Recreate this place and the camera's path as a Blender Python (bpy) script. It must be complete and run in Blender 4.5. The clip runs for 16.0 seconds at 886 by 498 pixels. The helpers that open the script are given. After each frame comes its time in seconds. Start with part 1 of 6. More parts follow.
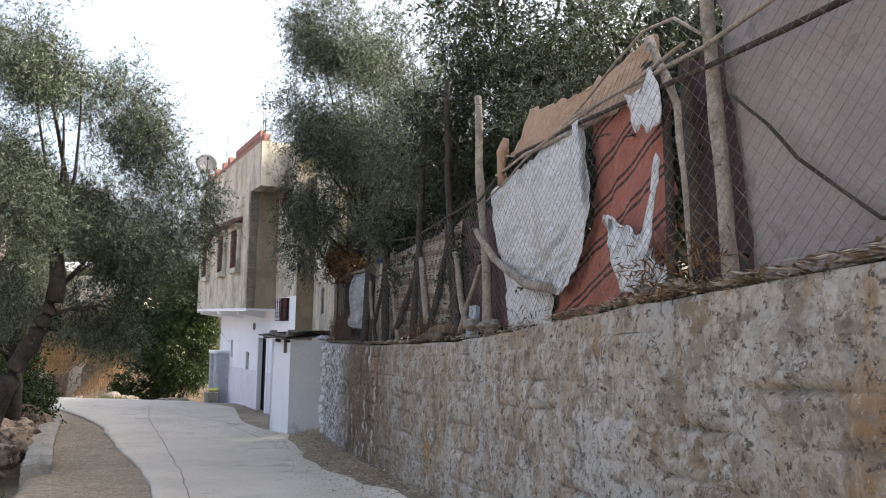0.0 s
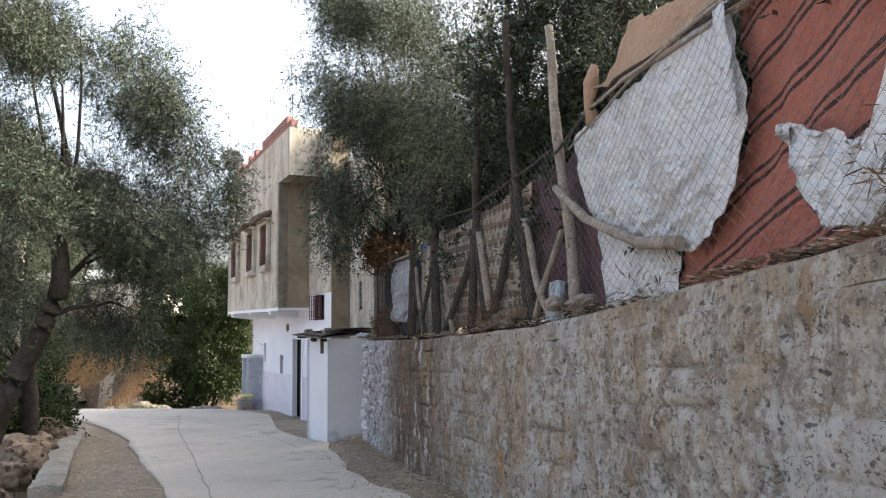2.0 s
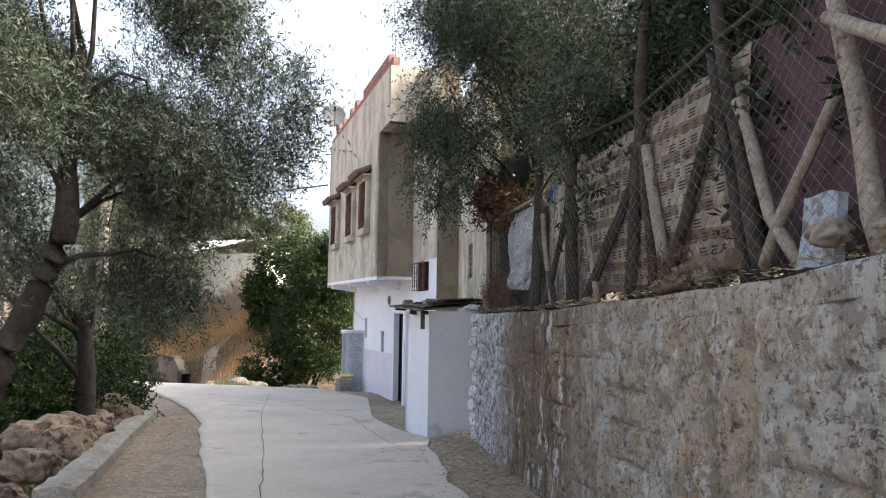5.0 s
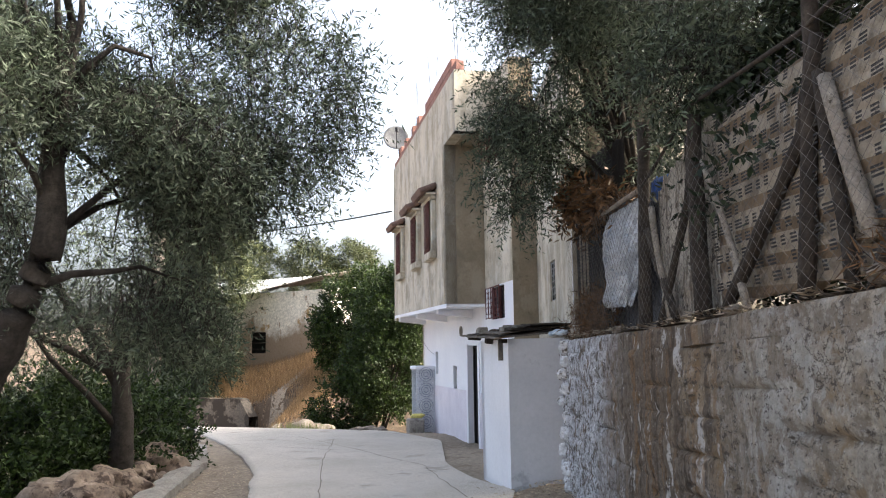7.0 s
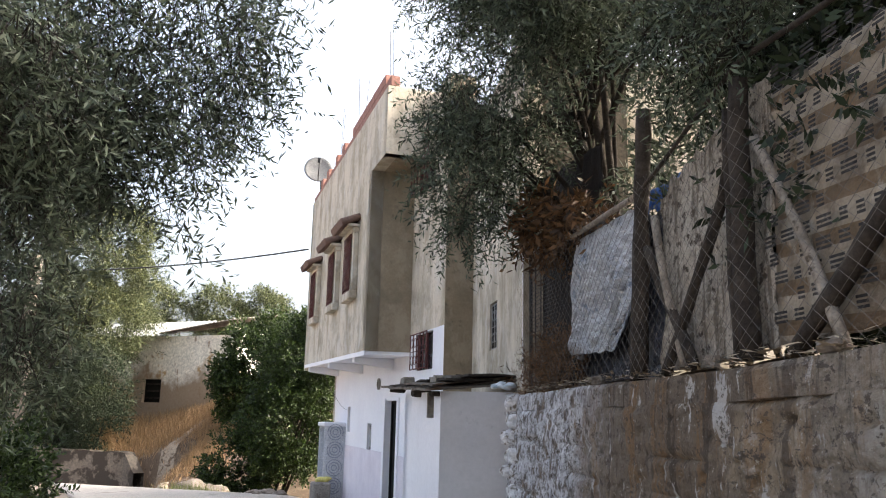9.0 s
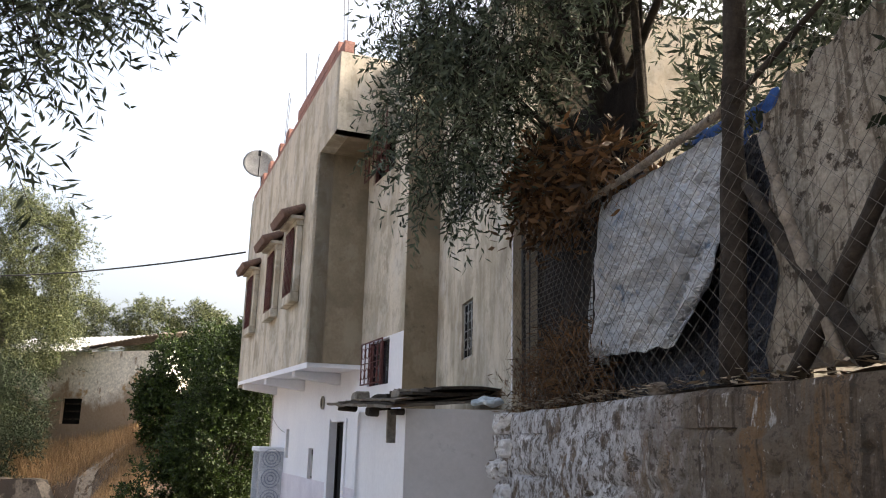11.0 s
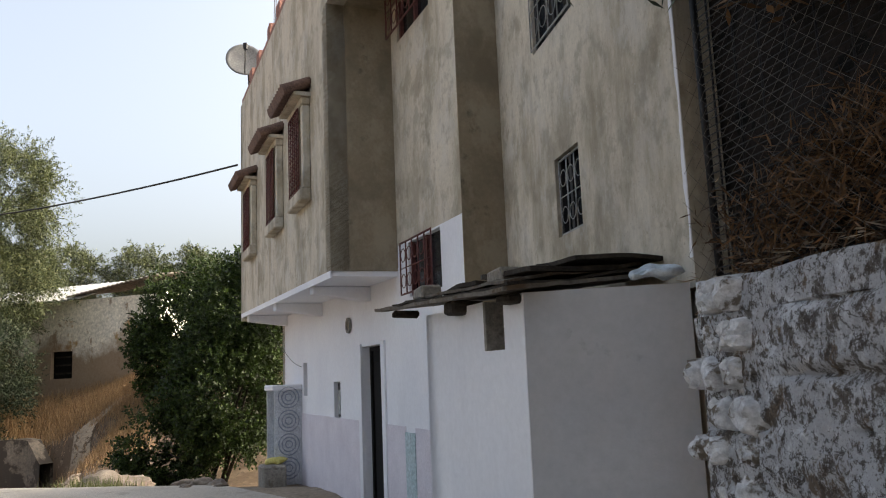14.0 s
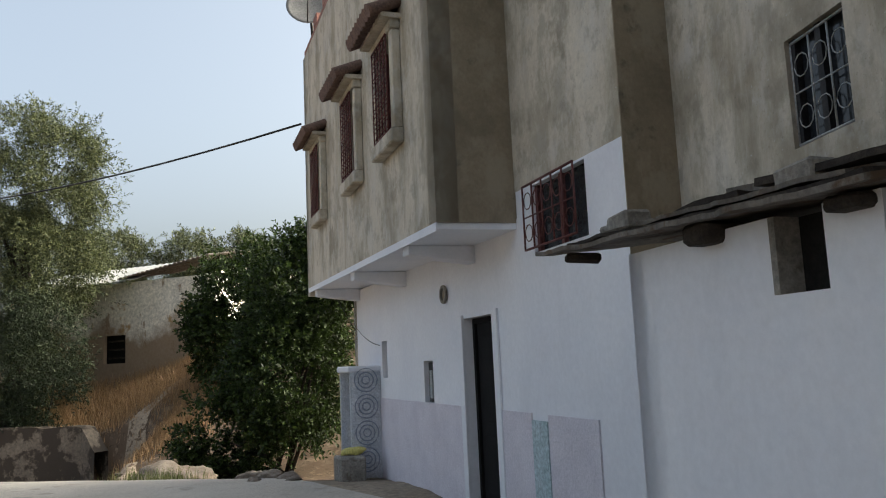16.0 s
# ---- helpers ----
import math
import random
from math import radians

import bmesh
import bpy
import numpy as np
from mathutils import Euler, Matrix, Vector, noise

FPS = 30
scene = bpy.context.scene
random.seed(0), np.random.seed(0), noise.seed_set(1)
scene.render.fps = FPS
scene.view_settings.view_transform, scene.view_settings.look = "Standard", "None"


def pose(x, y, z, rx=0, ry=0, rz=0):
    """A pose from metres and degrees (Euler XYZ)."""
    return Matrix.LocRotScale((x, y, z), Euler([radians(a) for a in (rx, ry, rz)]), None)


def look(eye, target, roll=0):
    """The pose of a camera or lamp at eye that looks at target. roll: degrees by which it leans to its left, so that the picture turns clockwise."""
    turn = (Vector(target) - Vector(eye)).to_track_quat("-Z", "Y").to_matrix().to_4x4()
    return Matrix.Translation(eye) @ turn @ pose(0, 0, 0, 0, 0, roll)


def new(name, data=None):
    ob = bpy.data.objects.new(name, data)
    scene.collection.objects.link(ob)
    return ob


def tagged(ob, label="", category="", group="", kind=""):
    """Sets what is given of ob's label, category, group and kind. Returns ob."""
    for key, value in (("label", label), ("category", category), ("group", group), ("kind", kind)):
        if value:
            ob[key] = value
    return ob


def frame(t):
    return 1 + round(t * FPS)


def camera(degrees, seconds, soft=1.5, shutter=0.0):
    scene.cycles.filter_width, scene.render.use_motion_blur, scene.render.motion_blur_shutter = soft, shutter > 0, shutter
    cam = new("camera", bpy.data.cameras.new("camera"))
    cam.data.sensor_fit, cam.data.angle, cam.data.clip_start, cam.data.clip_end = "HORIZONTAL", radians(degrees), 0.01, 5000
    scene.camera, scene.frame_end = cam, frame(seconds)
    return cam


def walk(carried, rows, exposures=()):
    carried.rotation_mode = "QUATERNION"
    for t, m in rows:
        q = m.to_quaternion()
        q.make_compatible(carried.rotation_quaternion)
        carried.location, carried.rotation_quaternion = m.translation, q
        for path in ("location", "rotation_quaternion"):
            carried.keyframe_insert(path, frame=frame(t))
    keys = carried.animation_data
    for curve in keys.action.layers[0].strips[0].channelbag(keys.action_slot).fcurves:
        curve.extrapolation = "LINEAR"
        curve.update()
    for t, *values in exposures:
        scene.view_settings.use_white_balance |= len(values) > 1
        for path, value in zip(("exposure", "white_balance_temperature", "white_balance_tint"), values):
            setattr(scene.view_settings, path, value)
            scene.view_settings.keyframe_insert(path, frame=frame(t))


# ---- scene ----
cam = camera(56.5, 16.0, 1.1)
PATH = [
    (0, (0.097, 0.391, 1.591), (0.078, 2.38, 1.802), 1.0),
    (0.5, (0.086, 0.852, 1.549), (0.092, 2.844, 1.732), 1.6),
    (1, (-0.05, 1.279, 1.515), (-0.085, 3.268, 1.718), -0.3),
    (1.5, (-0.134, 1.727, 1.489), (-0.28, 3.706, 1.739), 0.3),
    (2, (-0.286, 2.102, 1.446), (-0.378, 4.089, 1.661), -0.7),
    (2.5, (-0.3, 2.609, 1.419), (-0.425, 4.595, 1.618), -0.9),
    (3, (-0.396, 3.095, 1.389), (-0.547, 5.082, 1.551), -2.3),
    (3.5, (-0.428, 3.662, 1.353), (-0.604, 5.651, 1.473), -2.4),
    (3.7, (-0.472, 3.868, 1.358), (-0.713, 5.851, 1.459), -3.0),
    (5.8, (-0.798, 6.029, 1.267), (-1.194, 7.972, 1.527), 1.7),
    (6, (-0.846, 6.201, 1.249), (-1.243, 8.142, 1.525), 1.6),
    (6.5, (-0.923, 6.598, 1.216), (-1.199, 8.567, 1.435), -0.3),
    (7, (-1.111, 7.054, 1.241), (-1.643, 8.964, 1.499), -0.8),
    (7.5, (-1.237, 7.484, 1.204), (-1.547, 9.455, 1.336), -2.1),
    (8, (-1.371, 7.963, 1.183), (-1.789, 9.898, 1.467), -0.5),
    (10.3, (-2.123, 10.214, 1.188), (-2.225, 12.165, 1.616), 1.7),
    (10.5, (-2.158, 10.414, 1.189), (-2.236, 12.368, 1.612), 1.2),
    (11, (-2.257, 10.931, 1.194), (-2.458, 12.868, 1.649), 1.5),
    (11.5, (-2.424, 11.389, 1.149), (-2.633, 13.353, 1.463), -0.7),
    (12, (-2.558, 11.885, 1.116), (-2.662, 13.862, 1.395), 1.8),
    (12.5, (-2.79, 12.374, 1.115), (-2.974, 14.343, 1.415), 2.8),
    (13, (-2.914, 12.77, 1.086), (-3.132, 14.74, 1.357), 0.9),
    (13.5, (-3.114, 13.199, 1.075), (-3.478, 15.142, 1.379), -2.4),
    (14, (-3.276, 13.576, 1.037), (-3.459, 15.545, 1.342), -2.3),
    (14.5, (-3.514, 14.005, 1.051), (-3.784, 15.954, 1.409), -4.0),
    (15, (-3.787, 14.394, 1.032), (-3.984, 16.353, 1.383), -1.7),
    (15.5, (-4.025, 14.841, 1.022), (-4.307, 16.788, 1.382), -2.3),
    (16, (-4.261, 15.263, 0.978), (-4.549, 17.223, 1.253), -2.6),
]
walk(cam, [(t, look(eye, target, roll)) for t, eye, target, roll in PATH],
     exposures=[(0, 2.62, 6450, 7), (2, 2.68, 6450, 6), (8, 2.75, 6500, 7), (10.5, 2.7, 6800, 8), (11, 2.45, 6850, 8), (11.5, 2.4, 6850, 7), (12, 2.5, 6650, 5), (12.5, 2.28, 6600, 5), (13, 2.3, 6800, 6), (13.5, 1.82, 6750, 4), (14, 2.0, 6900, 5), (14.5, 1.8, 6800, 5), (15, 1.84, 6850, 5), (16, 1.66, 6600, 1)])

# ---- light ----
world = bpy.data.worlds.new("sky")
scene.world = world
world.use_nodes = True
nt = world.node_tree
sky = nt.nodes.new("ShaderNodeTexSky")
sky.sky_type = "NISHITA"
sky.sun_disc = False
SUN_EL, SUN_AZ = radians(30), radians(70)   # azimuth from +y towards +x
sky.sun_elevation, sky.sun_rotation = SUN_EL, SUN_AZ
sky.air_density, sky.dust_density, sky.ozone_density = 0.7, 10.0, 0.6
nt.nodes["Background"].inputs["Strength"].default_value = 0.15
haze = nt.nodes.new("ShaderNodeHueSaturation")     # thin high haze pales the blue
haze.inputs["Saturation"].default_value = 0.72
nt.links.new(sky.outputs[0], haze.inputs["Color"])
nt.links.new(haze.outputs[0], nt.nodes["Background"].inputs["Color"])
sun_data = bpy.data.lights.new("sun", "SUN")
sun_data.energy, sun_data.angle, sun_data.color = 0.45, radians(14), (1.0, 0.92, 0.8)
sun = new("sun", sun_data)
sun_from = Vector((math.sin(SUN_AZ) * math.cos(SUN_EL), math.cos(SUN_AZ) * math.cos(SUN_EL), math.sin(SUN_EL)))
sun.matrix_world = look(sun_from * 60, (0, 0, 0))


# ---- materials ----
def material(name, a, b, scale=3.0, rough=0.9, bump=0.3, fine=40.0, spots=None, spot_scale=6.0, spot_at=0.62, metal=0.0, fine_amount=0.35):
    """Two colours mixed by large noise, a fine grain over them, optional stains, and a bump."""
    m = bpy.data.materials.new(name)
    m.use_nodes = True
    t = m.node_tree
    bsdf = t.nodes["Principled BSDF"]
    geo = t.nodes.new("ShaderNodeNewGeometry")

    def noise_tex(s, detail=6.0, rough_=0.6):
        n = t.nodes.new("ShaderNodeTexNoise")
        n.inputs["Scale"].default_value, n.inputs["Detail"].default_value, n.inputs["Roughness"].default_value = s, detail, rough_
        t.links.new(geo.outputs["Position"], n.inputs["Vector"])
        return n

    def ramp(src, lo, hi):
        r = t.nodes.new("ShaderNodeMapRange")
        r.inputs["From Min"].default_value, r.inputs["From Max"].default_value = lo, hi
        t.links.new(src, r.inputs["Value"])
        return r.outputs[0]

    def mix(fac, c1, c2, blend="MIX"):
        x = t.nodes.new("ShaderNodeMix")
        x.data_type, x.blend_type = "RGBA", blend
        if isinstance(fac, float):
            x.inputs[0].default_value = fac
        else:
            t.links.new(fac, x.inputs[0])
        for c, k in ((c1, 6), (c2, 7)):
            if isinstance(c, tuple):
                x.inputs[k].default_value = (*c, 1.0)
            else:
                t.links.new(c, x.inputs[k])
        return x.outputs[2]

    large = noise_tex(scale)
    col = mix(ramp(large.outputs["Fac"], 0.35, 0.65), a, b)
    grain = noise_tex(fine, 4.0, 0.7)
    g = t.nodes.new("ShaderNodeMapRange")
    g.inputs["From Min"].default_value, g.inputs["From Max"].default_value = 0.3, 0.7
    g.inputs["To Min"].default_value, g.inputs["To Max"].default_value = 1.0 - fine_amount, 1.0 + fine_amount
    t.links.new(grain.outputs["Fac"], g.inputs["Value"])
    vm = t.nodes.new("ShaderNodeVectorMath")
    vm.operation = "SCALE"
    t.links.new(col, vm.inputs[0])
    t.links.new(g.outputs[0], vm.inputs["Scale"])
    col = vm.outputs[0]
    if spots:
        sp = noise_tex(spot_scale, 8.0, 0.65)
        col = mix(ramp(sp.outputs["Fac"], spot_at, spot_at + 0.06), col, spots)
    t.links.new(col, bsdf.inputs["Base Color"])
    bsdf.inputs["Roughness"].default_value, bsdf.inputs["Metallic"].default_value = rough, metal
    bsdf.inputs["Specular IOR Level"].default_value = 0.25
    if bump:
        bp = t.nodes.new("ShaderNodeBump")
        bp.inputs["Strength"].default_value, bp.inputs["Distance"].default_value = bump, 0.02
        mid = noise_tex(fine * 0.4, 8.0, 0.7)
        t.links.new(mid.outputs["Fac"], bp.inputs["Height"])
        t.links.new(bp.outputs[0], bsdf.inputs["Normal"])
    return m


M_CONCRETE_ROAD = material("road_concrete", (0.43, 0.385, 0.325), (0.52, 0.465, 0.40), 0.7, 0.95, 0.25, 60, (0.34, 0.30, 0.255), 1.3, 0.6)
M_DIRT = material("dirt", (0.17, 0.125, 0.09), (0.25, 0.19, 0.14), 1.6, 1.0, 0.8, 30, (0.12, 0.09, 0.06), 7, 0.58)
M_HILL = material("hill_dirt", (0.22, 0.175, 0.13), (0.30, 0.245, 0.185), 0.5, 1.0, 0.8, 12, (0.21, 0.165, 0.12), 2.5, 0.55)
M_PLASTER = material("bay_plaster", (0.52, 0.465, 0.375), (0.60, 0.545, 0.45), 0.8, 0.95, 0.2, 25, (0.37, 0.32, 0.25), 1.2, 0.6, fine_amount=0.1)
# brown cement, set darker to hold the shade of the bay's side too
M_PLASTER_BROWN = material("brown_cement_in_shade", (0.215, 0.175, 0.122), (0.275, 0.225, 0.16), 1.2, 0.95, 0.2, 25, (0.14, 0.115, 0.085), 2.2, 0.6, fine_amount=0.1)
M_END_SHADE = material("end_wall_shade", (0.06, 0.052, 0.04), (0.09, 0.078, 0.06), 1.5, 0.95, 0.3, 25)
M_WHITE = material("whitewash", (0.74, 0.74, 0.78), (0.80, 0.80, 0.83), 0.8, 0.9, 0.12, 20, fine_amount=0.04)
M_SIDE_SHADE = material("shaded_side_lime", (0.40, 0.40, 0.415), (0.47, 0.47, 0.485), 0.9, 0.9, 0.15, 20, (0.31, 0.31, 0.32), 1.5, 0.6, fine_amount=0.05)
M_WALL = material("block_wall_cement", (0.30, 0.26, 0.21), (0.40, 0.355, 0.295), 1.3, 0.95, 1.0, 28, (0.24, 0.175, 0.11), 2.2, 0.56)
# near-black colour that stands in for shade inside rooms
M_INNER_SHADE = material("painted_inner_shade", (0.012, 0.011, 0.010), (0.02, 0.018, 0.016), 2, 0.9, 0)
M_BRICK = material("red_brick", (0.26, 0.135, 0.11), (0.33, 0.18, 0.15), 4, 0.95, 0.5, 40)
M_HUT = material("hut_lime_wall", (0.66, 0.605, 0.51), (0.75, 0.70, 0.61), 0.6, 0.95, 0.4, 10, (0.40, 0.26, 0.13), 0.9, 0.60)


# ---- shapes ----
def mesh_object(name, bm, mat, parent=None, label=""):
    me = bpy.data.meshes.new(name)
    bm.normal_update()
    bm.to_mesh(me)
    bm.free()
    me.materials.append(mat)
    ob = new(name, me)
    if parent:
        ob.parent = parent
    if label:
        ob["label"] = label
    return ob


part = mesh_object


def box(bm, c, size, rot=None):
    m = Matrix.Translation(c) @ (rot.to_4x4() if rot else Matrix.Identity(4)) @ Matrix.Diagonal((*size, 1))
    return bmesh.ops.create_cube(bm, size=1, matrix=m)["verts"]


def rot_z(a):
    return Matrix.Rotation(a, 4, "Z")


def tube(bm, pts, radii, sides=7):
    """A tapered round bar along points."""
    rings = []
    for i, p in enumerate(pts):
        p = Vector(p)
        d = (Vector(pts[min(i + 1, len(pts) - 1)]) - Vector(pts[max(i - 1, 0)])).normalized()
        side = d.cross(Vector((0, 0, 1)) if abs(d.z) < 0.9 else Vector((1, 0, 0))).normalized()
        up = side.cross(d)
        r = radii[i] if isinstance(radii, (list, tuple)) else radii
        rings.append([bm.verts.new(p + (side * math.cos(k * math.tau / sides) + up * math.sin(k * math.tau / sides)) * r) for k in range(sides)])
    for a, b in zip(rings, rings[1:]):
        for k in range(sides):
            f = bm.faces.new((a[k], a[(k + 1) % sides], b[(k + 1) % sides], b[k]))
            f.smooth = True
    bm.faces.new(rings[0][::-1])
    bm.faces.new(rings[-1])


def rod(bm, a, b, r, sides=5):
    tube(bm, [a, b], [r, r], sides)


def panel(name, p0, p1, z0, z1, thick, holes, mat, parent, label=""):
    """An upright wall from p0 to p1 whose back lies to the right of its run, with openings (s0, s1, z0, z1) through it."""
    p0, p1 = Vector(p0), Vector(p1)
    d = (p1 - p0).normalized()
    n = Vector((d.y, -d.x))
    length = (p1 - p0).length
    ss = sorted({0.0, length, *[h[0] for h in holes], *[h[1] for h in holes]})
    zs = sorted({z0, z1, *[h[2] for h in holes], *[h[3] for h in holes]})
    bm = bmesh.new()
    made = {}

    def v(i, k, back):
        if (i, k, back) not in made:
            q = p0 + d * ss[i] + n * (thick if back else 0)
            made[i, k, back] = bm.verts.new((q.x, q.y, zs[k]))
        return made[i, k, back]

    def solid(i, k):
        if not (0 <= i < len(ss) - 1 and 0 <= k < len(zs) - 1):
            return False
        s, z = (ss[i] + ss[i + 1]) / 2, (zs[k] + zs[k + 1]) / 2
        return not any(h[0] < s < h[1] and h[2] < z < h[3] for h in holes)

    for i in range(len(ss) - 1):
        for k in range(len(zs) - 1):
            if not solid(i, k):
                continue
            bm.faces.new((v(i, k, 0), v(i, k + 1, 0), v(i + 1, k + 1, 0), v(i + 1, k, 0)))
            bm.faces.new((v(i, k, 1), v(i + 1, k, 1), v(i + 1, k + 1, 1), v(i, k + 1, 1)))
            if not solid(i - 1, k):
                bm.faces.new((v(i, k, 0), v(i, k, 1), v(i, k + 1, 1), v(i, k + 1, 0)))
            if not solid(i + 1, k):
                bm.faces.new((v(i + 1, k, 0), v(i + 1, k + 1, 0), v(i + 1, k + 1, 1), v(i + 1, k, 1)))
            if not solid(i, k - 1):
                bm.faces.new((v(i, k, 0), v(i + 1, k, 0), v(i + 1, k, 1), v(i, k, 1)))
            if not solid(i, k + 1):
                bm.faces.new((v(i, k + 1, 0), v(i, k + 1, 1), v(i + 1, k + 1, 1), v(i + 1, k + 1, 0)))
    return part(name, bm, mat, parent, label)


def prism(name, plan, z0, z1, mat, parent=None, label=""):
    """A solid over a plan of corners (counter-clockwise)."""
    bm = bmesh.new()
    low = [bm.verts.new((x, y, z0)) for x, y in plan]
    high = [bm.verts.new((x, y, z1)) for x, y in plan]
    bm.faces.new(low[::-1])
    bm.faces.new(high)
    for i in range(len(plan)):
        k = (i + 1) % len(plan)
        bm.faces.new((low[i], low[k], high[k], high[i]))
    bmesh.ops.recalc_face_normals(bm, faces=bm.faces)
    return part(name, bm, mat, parent, label)


def thing(name, place, label, category, group="", kind=""):
    ob = new(name)
    ob.location = place
    ob.empty_display_size = 0.2
    bpy.context.view_layer.update()
    return tagged(ob, label, category, group, kind)


def interp(table, y):
    ys = [r[0] for r in table]
    return [float(np.interp(y, ys, [r[k] for r in table])) for k in range(1, len(table[0]))]


# ---- ground ----
# street face of the retaining wall: y, x, top
WALL = [(-8, 3.45, 1.95), (0, 2.05, 1.9), (3, 1.47, 1.86), (4.4, 1.2, 1.80), (6, 0.88, 1.73), (7.4, 0.6, 1.64), (9.5, 0.07, 1.53), (11.2, -0.48, 1.48), (13.1, -1.15, 1.43), (15.2, -1.83, 1.42), (17.6, -2.53, 1.40), (19, -3.0, 1.40)]
EDGE = [(-8, -2.0), (5, -2.2), (8, -2.7), (11.05, -3.6), (14, -4.95), (16.1, -6.1), (19.5, -7.85), (21.4, -9.15), (23, -10.4), (26, -13), (40, -24)]   # left edge of the road slab
KERB = [(-8, -3.4), (5, -3.7), (8, -4.1), (11, -5.0), (12.8, -5.75), (16, -7.25), (20, -8.98), (22.1, -10.3), (26, -14), (40, -26)]   # inner edge of the kerb


def wall_x(y):
    return interp(WALL, y)[0]


def wall_top(y):
    return interp(WALL, y)[1]


def smooth(a, b, v):
    v = min(max((v - a) / (b - a), 0), 1)
    return v * v * (3 - 2 * v)


def ground_z(x, y):
    z = -0.038 * min(max(y, -8), 15)
    bank = wall_x(min(y, 18)) - x
    z += 0.16 * smooth(0.8, 0.0, bank) * smooth(20.5, 18.5, y) + 0.05 * smooth(2.2, 0.3, bank) * smooth(22, 19, y)
    if y > 8:
        k = interp(KERB, y)[0] - x
        z -= 0.55 * smooth(0.3, 0.45, k) * smooth(27, 23, y) + 1.0 * smooth(2, 7, k) * smooth(30, 24, y)
    else:
        k = interp(KERB, y)[0] - x
        z -= 0.55 * smooth(0.3, 0.45, k)
    crest = y + 0.10 * (x + 10)
    z -= 0.9 * smooth(26.3, 34, crest) + 0.9 * smooth(28, 40, y) * smooth(-13, -20, x)
    z -= 1.7 * smooth(-15.0, -18, x) * smooth(28, 31, y) * smooth(38.3, 37.8, y - 0.1 * (x + 19))
    hill = smooth(33, 46, y + 0.25 * (x + 17))
    z += hill * (4.6 + 0.10 * (x + 17)) + 14 * smooth(48, 220, y) + 10 * smooth(60, 300, math.hypot(x, y))
    z += (noise.noise((x * 0.7, y * 0.7, 3)) * 0.10 + noise.noise((x * 2.6, y * 2.6, 5)) * 0.05) * smooth(28, 34, y)
    return z


def on_road(x, y):
    return interp(EDGE, y)[0] < x < wall_x(min(y, 18)) - 0.25 - 0.5 * smooth(9, 15, y) and y < 25.7 - 0.1 * (x + 10)


def ground_sheet():
    xs = [-600, -300, -150, -80, -55, -42, -34] + [-30 + 0.5 * i for i in range(36)] + [-12 + 0.16 * i for i in range(110)] + [6, 8, 12, 20, 40, 80, 150, 300, 600]
    ys = [-600, -300, -150, -60, -30, -15] + [-8 + 0.5 * i for i in range(28)] + [6 + 0.16 * i for i in range(156)] + [31 + 0.5 * i for i in range(44)] + [54, 58, 64, 72, 85, 105, 140, 200, 300, 600]
    bm = bmesh.new()
    grid = []
    for y in ys:
        row = []
        for x in xs:
            z = ground_z(x, y)
            near = abs(x) < 20 and -8 < y < 30
            if near:
                z += noise.noise((x * 1.3, y * 1.3, 0)) * 0.02 + noise.noise((x * 5, y * 5, 1)) * 0.01
            row.append(bm.verts.new((x, y, z - 0.03)))
        grid.append(row)
    for j in range(len(ys) - 1):
        for i in range(len(xs) - 1):
            f = bm.faces.new((grid[j][i], grid[j][i + 1], grid[j + 1][i + 1], grid[j + 1][i]))
            f.smooth = True
    return tagged(mesh_object("ground", bm, M_HILL), "dry brown earth with stones and dead grass", "ground", kind="structure")


def road_sheet():
    """The pale concrete slab of the road, thin, on the earth."""
    bm = bmesh.new()
    ys = [-8 + 0.3 * i for i in range(int(36.0 / 0.3) + 1)]
    rows = []
    for y in ys:
        a = interp(EDGE, y)[0] + noise.noise((0, y * 1.4, 9)) * 0.06
        if y < 18:
            b = wall_x(y) - 0.2 - 0.45 * smooth(8, 14, y) + noise.noise((4, y * 1.2, 9)) * 0.1
        else:
            b = interp([(18, -3.2), (19.2, -4.1), (21, -5.0), (24.6, -6.1), (26, -7.4), (28, -9.0)], y)[0]
        b = max(b, a + 0.3)
        rows.append([(a + (b - a) * k / 24, y) for k in range(25)])
    top = [[bm.verts.new((x, y, ground_z(x, y) + 0.012 + noise.noise((x * 0.9, y * 0.9, 2)) * 0.012)) for x, y in r] for r in rows]
    for r0, r1 in zip(top, top[1:]):
        for k in range(24):
            bm.faces.new((r0[k], r0[k + 1], r1[k + 1], r1[k])).smooth = True
    edge = [r[0] for r in top]
    low = [bm.verts.new(v.co + Vector((-0.01, 0, -0.10))) for v in edge]
    for a, b, c, e in zip(edge, edge[1:], low, low[1:]):
        bm.faces.new((a, b, e, c))
    return tagged(mesh_object("road", bm, M_CONCRETE_ROAD), "pale worn concrete village road with hairline cracks", "road", kind="structure")


ground_sheet()
road_sheet()

# ---- house ----
L0, L1 = Vector((-5.41, 24.41)), Vector((-8.02, 29.59))     # street wall of the ground floor
B0, B1 = Vector((-5.39, 22.61)), Vector((-8.79, 29.38))     # front of the overhanging floor
A0, A1 = Vector((-3.27, 17.97)), Vector((-3.95, 19.33))     # front of the low annex
U0, U1 = Vector((-2.36, 17.92)), Vector((-3.39, 21.40))     # set-back wall of the upper floor
DL = (L1 - L0).normalized()
NL = Vector((DL.y, -DL.x))
DB = (B1 - B0).normalized()
NB = Vector((DB.y, -DB.x))
DU = (U1 - U0).normalized()
NU = Vector((DU.y, -DU.x))
UN = U0 + DU * 0.03     # near corner of that wall
DA = (A1 - A0).normalized()
NA = Vector((DA.y, -DA.x))


